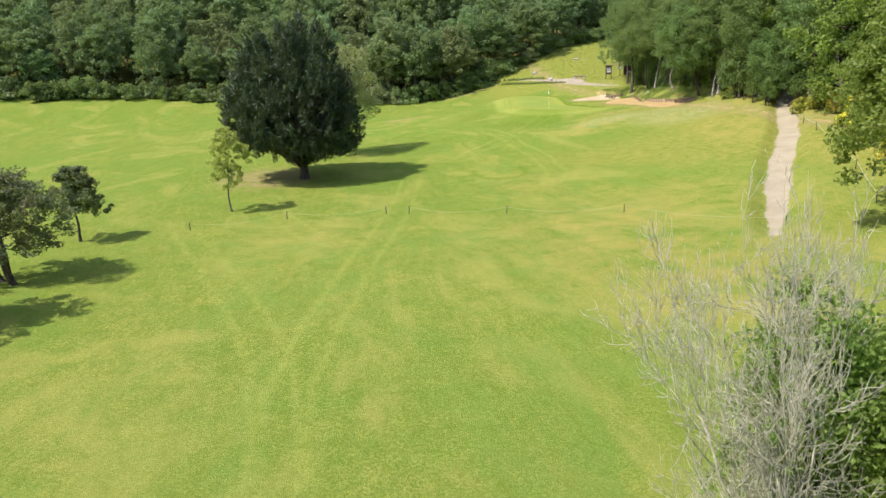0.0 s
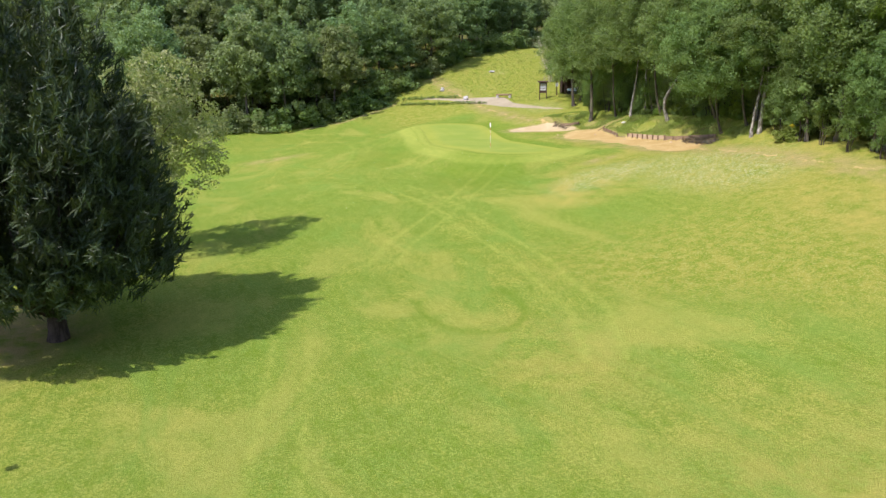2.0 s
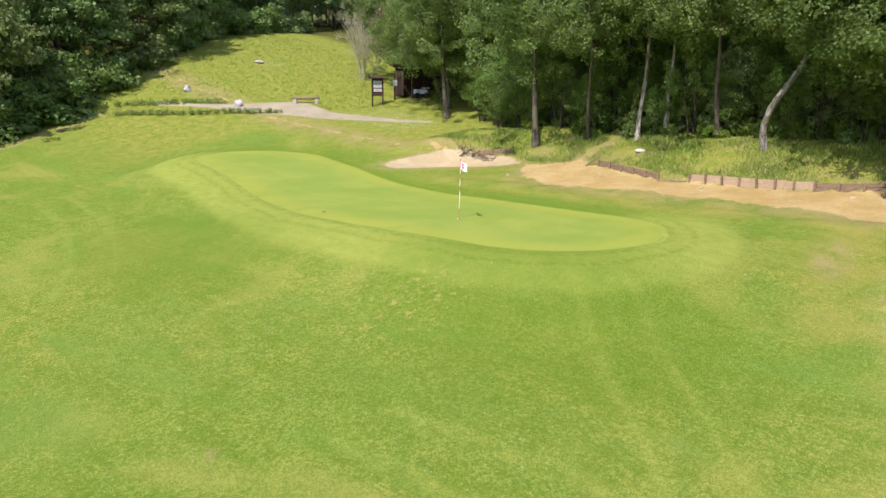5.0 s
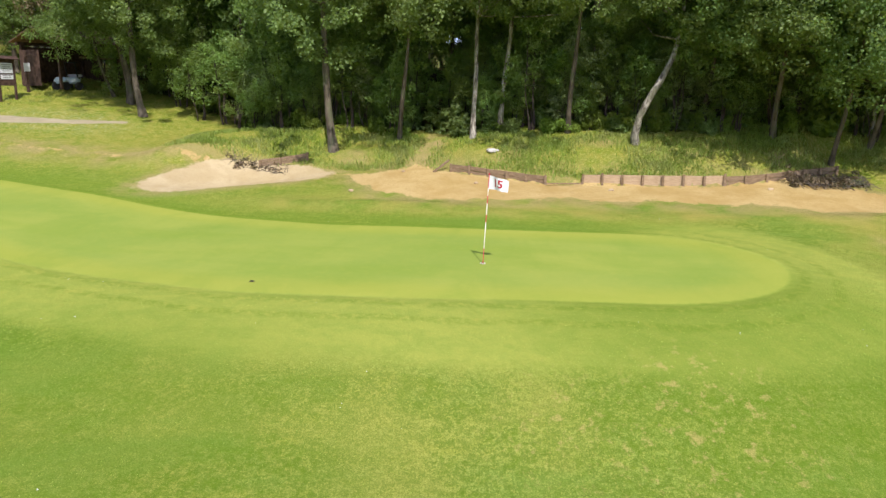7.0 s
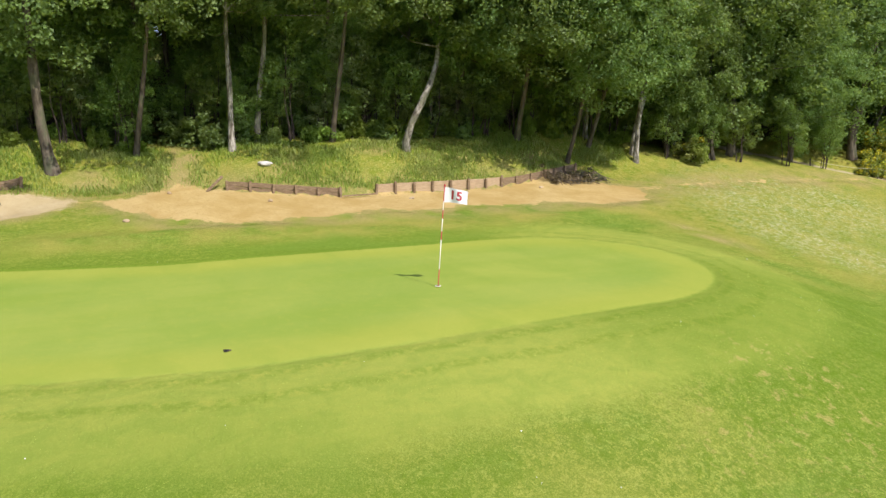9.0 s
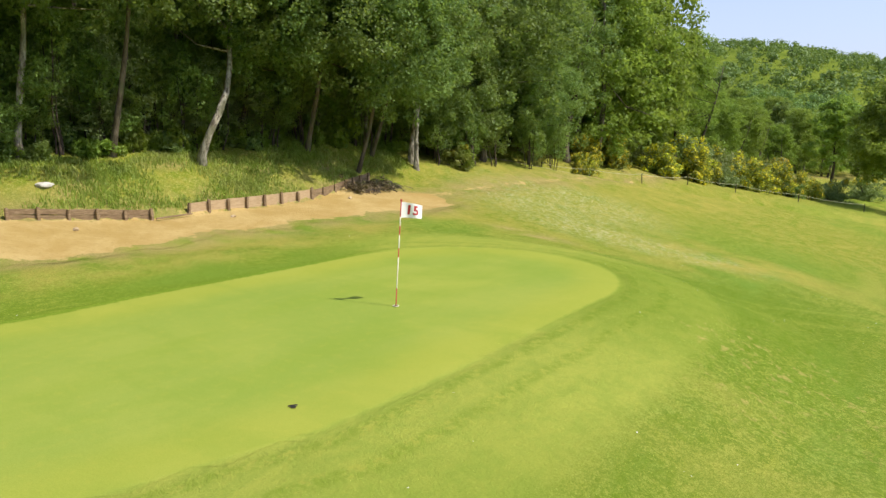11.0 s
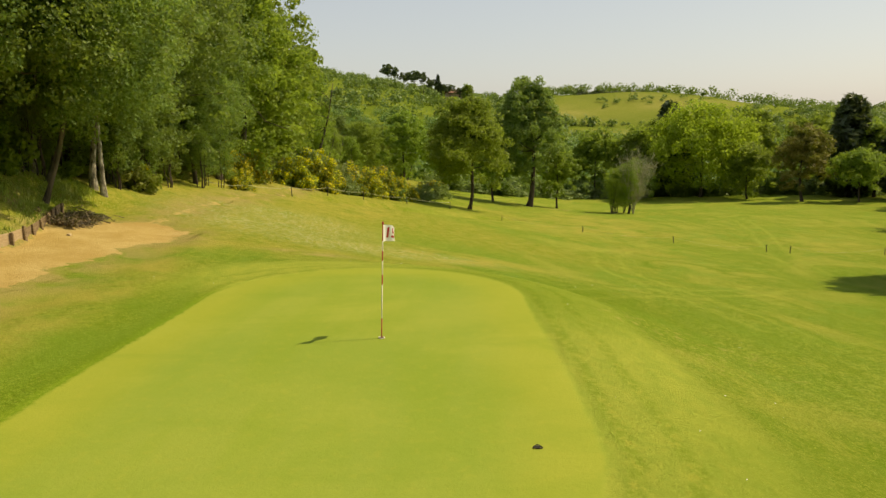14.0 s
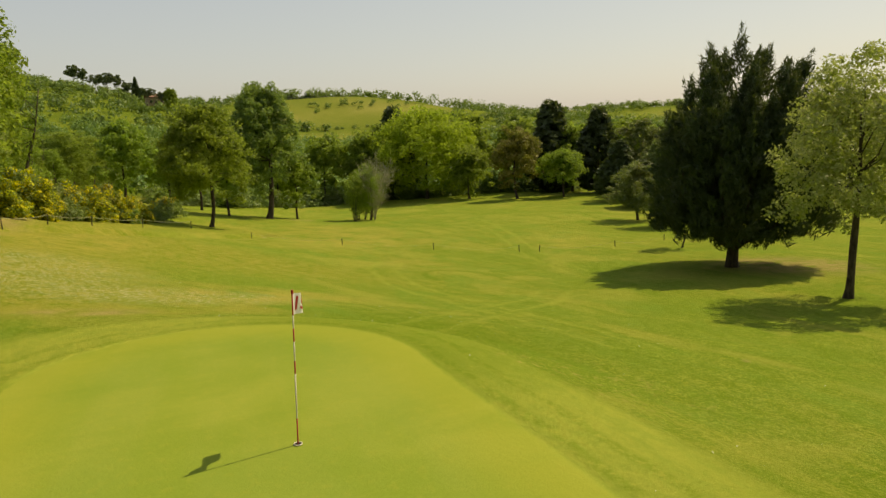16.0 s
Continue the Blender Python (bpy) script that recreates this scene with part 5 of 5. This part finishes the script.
between("post", (-0.35, 0.35, -0.05), (0.05, -0.25, 0.42), 0.08, 0.08, TIMBER, prop)


def brush_heap(x, y, seed, wide, n, label, deep=0.4, tall=0.22):
    """Dead sticks and withered leaves, draped low over the ground; long in y, deep in x."""
    heap = thing("brush_heap", x, y, label, "brushwood", "brush heaps")
    rng = np.random.default_rng(seed)
    sticks = []
    for k in range(n):
        a, b = rng.normal() * deep * 0.5, rng.uniform(-0.5, 0.5) * wide * 1.6
        w = rng.normal() * 0.9 + math.pi / 2
        l = rng.uniform(0.3, 0.9)
        way = (math.cos(w) * l / 2, math.sin(w) * l / 2)
        pts = [(a + way[0] * u, b + way[1] * u, ground(x + a + way[0] * u, y + b + way[1] * u) - ground(x, y) + tall * h) for u, h in ((-1, rng.uniform(0, 0.5)), (0, rng.uniform(0.3, 1.0)), (1, rng.uniform(0, 0.6)))]
        sticks.append(tube(pts, [0.014, 0.011, 0.004], 4))
    v, f = gather(sticks)
    link("brushwood", mesh_of("brushwood", v, f, BARK), heap)
    m = int(0.45 * n)
    c = np.stack([rng.normal(size=m) * deep * 0.5, rng.uniform(-0.5, 0.5, m) * wide * 1.7, rng.uniform(0.01, tall, m)], 1)
    c[:, 2] += land(x + c[:, 0], y + c[:, 1]) - ground(x, y)
    v, f = leaves(c, np.full(m, 0.17), 26, 0.085, rng, 0.5)
    link("dry_leaves", mesh_of("dry_leaves", v, f, BROWN_LEAF), heap, "brown withered leaves")


brush_heap(11.75, -12.1, 5, 1.6, 190, "heap of dead brown branches against the boards", 0.55, 0.28)
brush_heap(12.65, 10.0, 6, 1.5, 45, "dead branches hanging over the bunker's edge", 0.35, 0.05)


def boulder(x, y, size, label, name="stone", material=STONE, flat=0.6, seed=1, lift=0.3):
    bm = bmesh.new()
    bmesh.ops.create_icosphere(bm, subdivisions=3, radius=1.0)
    for v in bm.verts:
        v.co *= 1 + 0.35 * noise.noise(v.co * 1.3 + Vector((seed * 7.1, 0, 0))) + 0.08 * noise.noise(v.co * 5)
        v.co = Vector((v.co.x * size, v.co.y * size * 0.75, v.co.z * size * flat))
    ob = part(name, bm, material)
    ob.matrix_basis = pose(x, y, ground(x, y) + size * flat * lift, 0, 0, seed * 50)
    return tagged(ob, label, "stone")


boulder(13.6, 0.42, 0.26, "pale flat stone lying in the bank's grass", flat=0.4, seed=2)
boulder(11.85, 33.4, 0.33, "pale boulder leaning beside the gravel path", flat=1.2, seed=3)
boulder(19.9, 42.6, 0.5, "pale stones in the meadow slope", flat=0.3, seed=9)
boulder(11.0, 39.5, 0.35, "pale boulder at the edge of the slope", flat=1.0, seed=8)
for i, (x, y) in enumerate(((10.6, -4.1), (10.9, 0.9), (12.3, 3.9), (9.6, 5.4), (10.9, -9.8))):
    boulder(x, y, 0.1, "clod of earth on the sand", "clod", SAND, 0.6, i + 20)


# ---- behind the green: bench, signs, shelter, hedges ----
def bench():
    b = thing("bench", 15.85, 30.25, "low log bench on two pale stones", "bench", rz=-49)
    z = b.location.z
    v, f = tube([(-1.05, 0, 0.4), (0, 0.02, 0.41), (1.05, 0, 0.4)], [0.11, 0.12, 0.1], 10)
    link("log_seat", mesh_of("log_seat", v, f, TIMBER, True), b, "grey split log")
    for i, x in enumerate((-0.85, 0.85)):
        part("stone_foot", box(0.3, 0.34, 0.42, x, 0, 0.14, 3, -4, 12, 0.06), STONE, b, "pale stone block")


bench()


def sign_board():
    s = thing("notice_board", 18.85, 25.3, "dark timber notice board with white panels and a little roof", "notice board", rz=70)
    for y in (-0.42, 0.42):
        part("post", box(0.1, 0.1, 2.25, 0, y, 1.0, bevel=0.01), STAIN, s)
    part("backing", box(0.04, 0.76, 1.3, 0, 0, 1.4), STAIN, s)
    for z, h in ((1.62, 0.5), (1.18, 0.22)):
        p = part("panel", box(0.02, 0.66, h, -0.035, 0, z), PANEL, s, "white printed panel")
        for k in range(4 if h > 0.3 else 2):
            part("text_line", box(0.004, 0.5 - 0.08 * (k % 2), 0.025, -0.049, 0, z + h * 0.32 - k * 0.1), STAKE, p)
    for sx in (-1, 1):
        part("roof_slope", box(0.34, 1.2, 0.035, sx * 0.13, 0, 2.13, 0, sx * 28, 0), STAIN, s)


def small_sign():
    s = thing("post_sign", 21.0, 25.7, "small white sign on a dark post", "sign", rz=70)
    part("post", box(0.12, 0.12, 1.9, 0, 0, 0.9, bevel=0.01), STAIN, s)
    part("panel", box(0.02, 0.34, 0.44, -0.075, 0, 1.3), PANEL, s, "white panel")


sign_board()
small_sign()


def shelter():
    h = thing("shelter", 23.4, 24.6, "open dark timber shelter with an old tiled roof", "shelter", rz=70)
    for x in (-1.5, 1.5):
        for y in (-1.9, 1.9):
            part("post", box(0.14, 0.14, 2.5, x, y, 1.05, bevel=0.015), STAIN, h)
    for k in range(16):
        part("wall_plank", box(0.03, 0.235, 2.1, 1.6, -1.83 + k * 0.244, 1.05), STAIN, h)
    for s, y0 in ((1, 2.0), (-1, -2.0)):
        for k in range(8):
            part("wall_plank", box(0.2, 0.03, 1.9, 0.05 + k * 0.2, y0, 0.95), STAIN, h)
    for x in (-1.5, 1.5):
        part("beam", box(0.14, 4.4, 0.16, x, 0, 2.26), STAIN, h)
    part("rail", box(0.08, 2.2, 0.1, -1.2, -0.7, 1.55), TIMBER, h, "pale crossbar")
    for sx in (-1, 1):
        for k in range(6):
            for j in range(12):
                part("roof_tile", box(0.4, 0.38, 0.03, sx * (0.18 + k * 0.31), -2.15 + j * 0.39, 3.0 - k * 0.125, 0, sx * (22 + (j * 7 + k * 3) % 4), 0), TILE, h)
    return h


shelter()


def cart():
    c = thing("golf_cart", 22.35, 24.3, "pale blue golf cart parked under the shelter", "golf cart", rz=160)
    body = box(1.05, 0.95, 0.34, 0, 0, 0.52, bevel=0.1)
    part("body", body, CART, c, "pale blue bonnet")
    part("windscreen_frame", box(0.05, 0.9, 0.05, -0.35, 0, 1.5), RUBBER, c)
    for y in (-0.42, 0.42):
        part("pillar", box(0.04, 0.04, 0.9, -0.3, y, 1.1, 0, 8, 0), RUBBER, c)
        for x in (-0.4, 0.4):
            part("wheel", rod(0.22, 0.22, 0.14, x, y, 0.22, 90, 0, 0, 16), RUBBER, c)
    part("seat", box(0.4, 0.8, 0.16, -0.5, 0, 0.78, bevel=0.05), STONE, c)


cart()


def hedge(line, high, wide, seed):
    """A low clipped hedge along a line."""
    (x0, y0), (x1, y1) = line
    ob = thing("low_hedge", x0, y0, "low clipped dark hedge on the terrace edge", "hedge", "low hedges")
    rng = np.random.default_rng(seed)
    n = int(math.hypot(x1 - x0, y1 - y0) / 0.16)
    u = np.linspace(0, 1, n)
    x, y = x0 + (x1 - x0) * u, y0 + (y1 - y0) * u
    c = np.stack([x - x0 + rng.normal(size=n) * wide * 0.2, y - y0 + rng.normal(size=n) * wide * 0.2, land(x, y) - ground(x0, y0) + high * rng.uniform(0.3, 0.75, n)], 1)
    v, f = leaves(c, np.full(n, high * 0.55), 40, 0.1, rng, 0.8)
    link("foliage", mesh_of("foliage", v, f, OAK), ob)
    stems = [tube([tuple(c[k] * (1, 1, 1) - (0, 0, high * 0.7)), tuple(c[k])], [0.02, 0.01], 4) for k in range(0, n, 4)]
    v, f = gather(stems)
    link("woody_base", mesh_of("woody_base", v, f, DARK_BARK), ob)


hedge([(4.6, 38.6), (12.9, 29.7)], 0.42, 0.7, 1)
hedge([(5.6, 40.6), (11.4, 34.9)], 0.4, 0.6, 2)


# ---- stakes and ropes across the fairway and along the path ----
def stake(x, y, high, name="stake", label="short dark stake in the mown grass"):
    s = thing(name, x, y, label, "stake", "stakes with the rope")
    rng = np.random.default_rng(int(abs(x * 31 + y * 17)))
    part("shaft", rod(0.035, 0.028, high + 0.15, 0, 0, high / 2 - 0.07, rng.uniform(-5, 5), rng.uniform(-5, 5), 0, 8), STAKE, s)
    part("cap", rod(0.036, 0.036, 0.05, 0, 0, high - 0.02, sides=8), STAKE, s)


STAKES = [(-38.2, -41.8), (-32.2, -40.2), (-25.6, -40.6), (-24.1, -41.15), (-18.15, -44.25), (-11.7, -47.9), (-5.4, -54.7)]
for x, y in STAKES:
    stake(x, y, 0.52)


def rope(a, b, ha, hb, sag, thick=0.0045):
    (xa, ya), (xb, yb) = a, b
    ob = thing("rope", xa, ya, "thin pale rope slung between stakes", "rope", "ropes between the stakes")
    z0 = ob.location.z
    pts = []
    for i in range(15):
        u = i / 14
        x, y = xa + (xb - xa) * u, ya + (yb - ya) * u
        line = (z0 + ha) * (1 - u) + (ground(xb, yb) + hb) * u - sag * 4 * u * (1 - u)
        pts.append((x - xa, y - ya, max(line, ground(x, y) + 0.03) - z0))
    v, f = tube(pts, [thick] * 15, 5)
    link("cord", mesh_of("cord", v, f, ROPE, True), ob)


for i in (0, 1, 3, 4, 5):
    rope(STAKES[i], STAKES[i + 1], 0.46, 0.46, 0.34)
EAST_POSTS = [(12.6, -27.6), (11.4, -31.4), (9.6, -35.4), (7.9, -39.2), (5.9, -43.4), (3.0, -49.5), (-0.6, -55.5)]
for x, y in EAST_POSTS:
    stake(x, y, 0.62, "rope_post", "thin dark post carrying the rope")
for a, b in zip(EAST_POSTS, EAST_POSTS[1:]):
    rope(a, b, 0.58, 0.58, 0.12, 0.013)


# ---- tall grass on the bank and in the rough ----
def tufts(name, count, where, blades, high, material, label, seed, loose_by=0.09):
    """Grass blades in tufts: bent, pointed strips."""
    rng = np.random.default_rng(seed)
    xy = where(rng, count)
    n = len(xy) * blades
    p = np.repeat(xy, blades, 0) + rng.normal(size=(n, 2)) * loose_by
    z = land(p[:, 0], p[:, 1]) - 0.02
    w = rng.uniform(0, 2 * math.pi, n)
    h = high * rng.uniform(0.4, 1.2, n)
    lean = rng.uniform(0.15, 0.6, n) * h
    side = np.stack([-np.sin(w), np.cos(w)], 1) * (0.008 + 0.012 * rng.random(n))[:, None]
    way = np.stack([np.cos(w), np.sin(w)], 1)
    a = np.c_[p - side, z]
    b = np.c_[p + side, z]
    m1, m2 = np.c_[p + way * lean[:, None] * 0.3 - side * 0.8, z + h * 0.6], np.c_[p + way * lean[:, None] * 0.3 + side * 0.8, z + h * 0.6]
    t = np.c_[p + way * lean[:, None], z + h]
    v = np.stack([a, b, m2, m1, t], 1).reshape(-1, 3)
    k = np.arange(n)[:, None] * 5
    faces = (k + np.array([[0, 1, 2, 3]])).tolist() + (k + np.array([[3, 2, 4]])).tolist()
    tagged(new(name, mesh_of(name, v, faces, material)), label, "grass", kind="stuff")


def bank_spots(rng, n):
    y = rng.uniform(-16, 14, n)
    x = board_line(y) + 0.25 + rng.random(n) ** 1.2 * 3.4
    keep = (from_line(x, y, [(10.4, 4.4), (12.0, 4.1), (13.2, 3.6), (15.0, 3.0), (17.5, 2.8)]) > 0.4) & (bunker_edge(x, y) > 0.15) & (sand_edge(x, y) > 0.1)
    keep &= np.sin(x * 2.1 + y) + np.sin(y * 1.3 - x * 0.7) > rng.uniform(-1.3, 2.1, n)
    return np.stack([x, y], 1)[keep]


def north_spots(rng, n):
    x, y = rng.uniform(2, 30, n), rng.uniform(19, 60, n)
    keep = (north_edge(x, y) > 0.15) & (y < north_line(x) + 1) & (y > 42 - x * 0.95) & (x < wood_line(y) + 1)
    return np.stack([x, y], 1)[keep]


def lawn_spots(rng, n):
    """Round the green and up the fairway, thicker where the mowing is rough."""
    x, y = rng.uniform(-17, 8, n), rng.uniform(-24, 22, n)
    edge = green_edge(x, y)
    thick = np.sin(x * 1.7 + y * 0.6) + np.sin(y * 1.1 - x * 0.8) + np.sin(x * 4.1) * np.sin(y * 3.7)
    keep = (edge > 0.25) & (np.hypot((x + 4.5) / 13, (y + 1) / 24) < rng.uniform(0.55, 1.0, n)) & (sand_edge(x, y) > 0.4) & (bunker_edge(x, y) > 0.4) & (thick > rng.uniform(-2.4, 2.2, n))
    return np.stack([x, y], 1)[keep]


tufts("lawn_grass", 46000, lawn_spots, 7, 0.026, LAWN_BLADE, "short tufts in the mown grass round the green", 12, 0.26)
tufts("bank_grass", 6500, bank_spots, 14, 0.17, BLADE, "long bright grass on the bank above the boards", 4, 0.16)
tufts("meadow_grass", 6500, north_spots, 7, 0.15, BLADE, "long meadow grass on the slope behind the green", 6)


def daisies(count, seed):
    """White flower heads in the mown grass: small eight-sided discs, a little tilted."""
    rng = np.random.default_rng(seed)
    xy = lawn_spots(rng, count)
    n = len(xy)
    c = np.c_[xy, land(xy[:, 0], xy[:, 1]) + 0.035]
    w = np.arange(8) * math.pi / 4
    r = rng.uniform(0.006, 0.010, n)[:, None]
    tilt = rng.normal(size=(n, 2)) * 0.35
    dx, dy = np.cos(w)[None] * r, np.sin(w)[None] * r
    v = c[:, None, :] + np.stack([dx, dy, dx * tilt[:, :1] + dy * tilt[:, 1:]], -1)
    tagged(new("daisies", mesh_of("daisies", v.reshape(-1, 3), np.arange(n * 8).reshape(-1, 8), WHITE)), "tiny white daisies in the mown grass", "flower", kind="stuff")


daisies(900, 15)


# ---- far hills ----
def far_wood(name, count, region, size, material, label, seed, per=12, leaf=0.24, sink=0.0):
    """Distant tree crowns, each a heap of billows clad in leaf sprays."""
    rng = np.random.default_rng(seed)
    x, y = region(rng, count)
    r = np.repeat(size * rng.uniform(0.55, 1.3, len(x)), 8)
    c = np.stack([x, y, land(x, y) - sink], 1).repeat(8, 0)
    d = unit(rng.normal(size=(len(c), 3)))
    d[:, 2] = np.abs(d[:, 2])
    c = c + d * (r * 0.62)[:, None] * (1, 1, 1.05) + np.stack([0 * r, 0 * r, r * 0.2], 1)
    v, f = leaves(c, r * 0.45, per, size * leaf, rng, 0.9, 1.5, 0.5, wild=0.35, wide=0.42)
    tagged(new(name, mesh_of(name, v, f, material)), label, "wood", kind="stuff")


def hill_spots(rng, n, near=138, far=300):
    x, y = rng.uniform(-60 - far, 90 + 0.5 * far, n), -rng.uniform(near, far, n)
    keep = masks(x, y)["meadow"] < 0.2
    return x[keep], y[keep]


far_wood("hillside_wood", 2300, hill_spots, 4.6, HILL_LEAF, "wooded hillside beyond the valley", 8, 24, 0.16)
far_wood("hillside_wood", 2600, lambda rng, n: hill_spots(rng, n, 300, 560), 4.6, HILL_LEAF, "far wooded hillside rising to the ridge", 18, 11, 0.25)


def ridge_spots(rng, n):
    x = rng.uniform(-700, 260, n)
    y = -rng.uniform(540, 640, n)
    keep = np.sin(x / 41) + np.sin(x / 17) > 0.1
    return x[keep], y[keep]


def hedgerow_spots(rng, n):
    x = rng.uniform(-150, -40, n)
    return x, -356 + 0.06 * x + rng.normal(size=n) * 1.2


far_wood("hedgerow", 46, hedgerow_spots, 2.0, OAK, "dark hedgerow between two pale meadows", 10)
far_wood("ridge_row", 60, lambda rng, n: (rng.uniform(-121, -79, n), -474 + rng.normal(size=n) * 1.6), 2.8, HAZY_LEAF, "dense dark row of trees above the meadow", 21, 36, 0.25, 2.6)
far_wood("meadow_bushes", 26, lambda rng, n: (-80 - 60 * rng.random(n), -404 - 26 * rng.random(n)), 2.0, HILL_LEAF, "scattered bushes on the sloping meadow", 22, 14, 0.25)
far_wood("ridge_trees", 420, ridge_spots, 5.0, HAZY_LEAF, "row of dark trees along the skyline", 9, 36, 0.22, 2.2)


def farmhouse(x, y, turn, wide):
    h = thing("farmhouse", x, y, "distant farmhouse with pale ochre walls and a tiled roof", "house", "farmhouses on the ridge", rz=turn)
    part("wall", box(wide, 8, 5.4, 0, 0, 2.6), RENDER_WALL, h)
    for s in (-1, 1):
        part("roof", box(wide + 1, 5.2, 0.3, 0, s * 2.2, 6.3, -s * 24, 0, 0), TILE, h)
    for k in range(3):
        part("window", box(1.0, 0.2, 1.4, -wide * 0.3 + k * wide * 0.3, 4.05, 3.0), STAKE, h, "dark shuttered window")


farmhouse(1, -428, 10, 9)
farmhouse(-174, -600, -20, 12)
farmhouse(-190, -606, 15, 9)
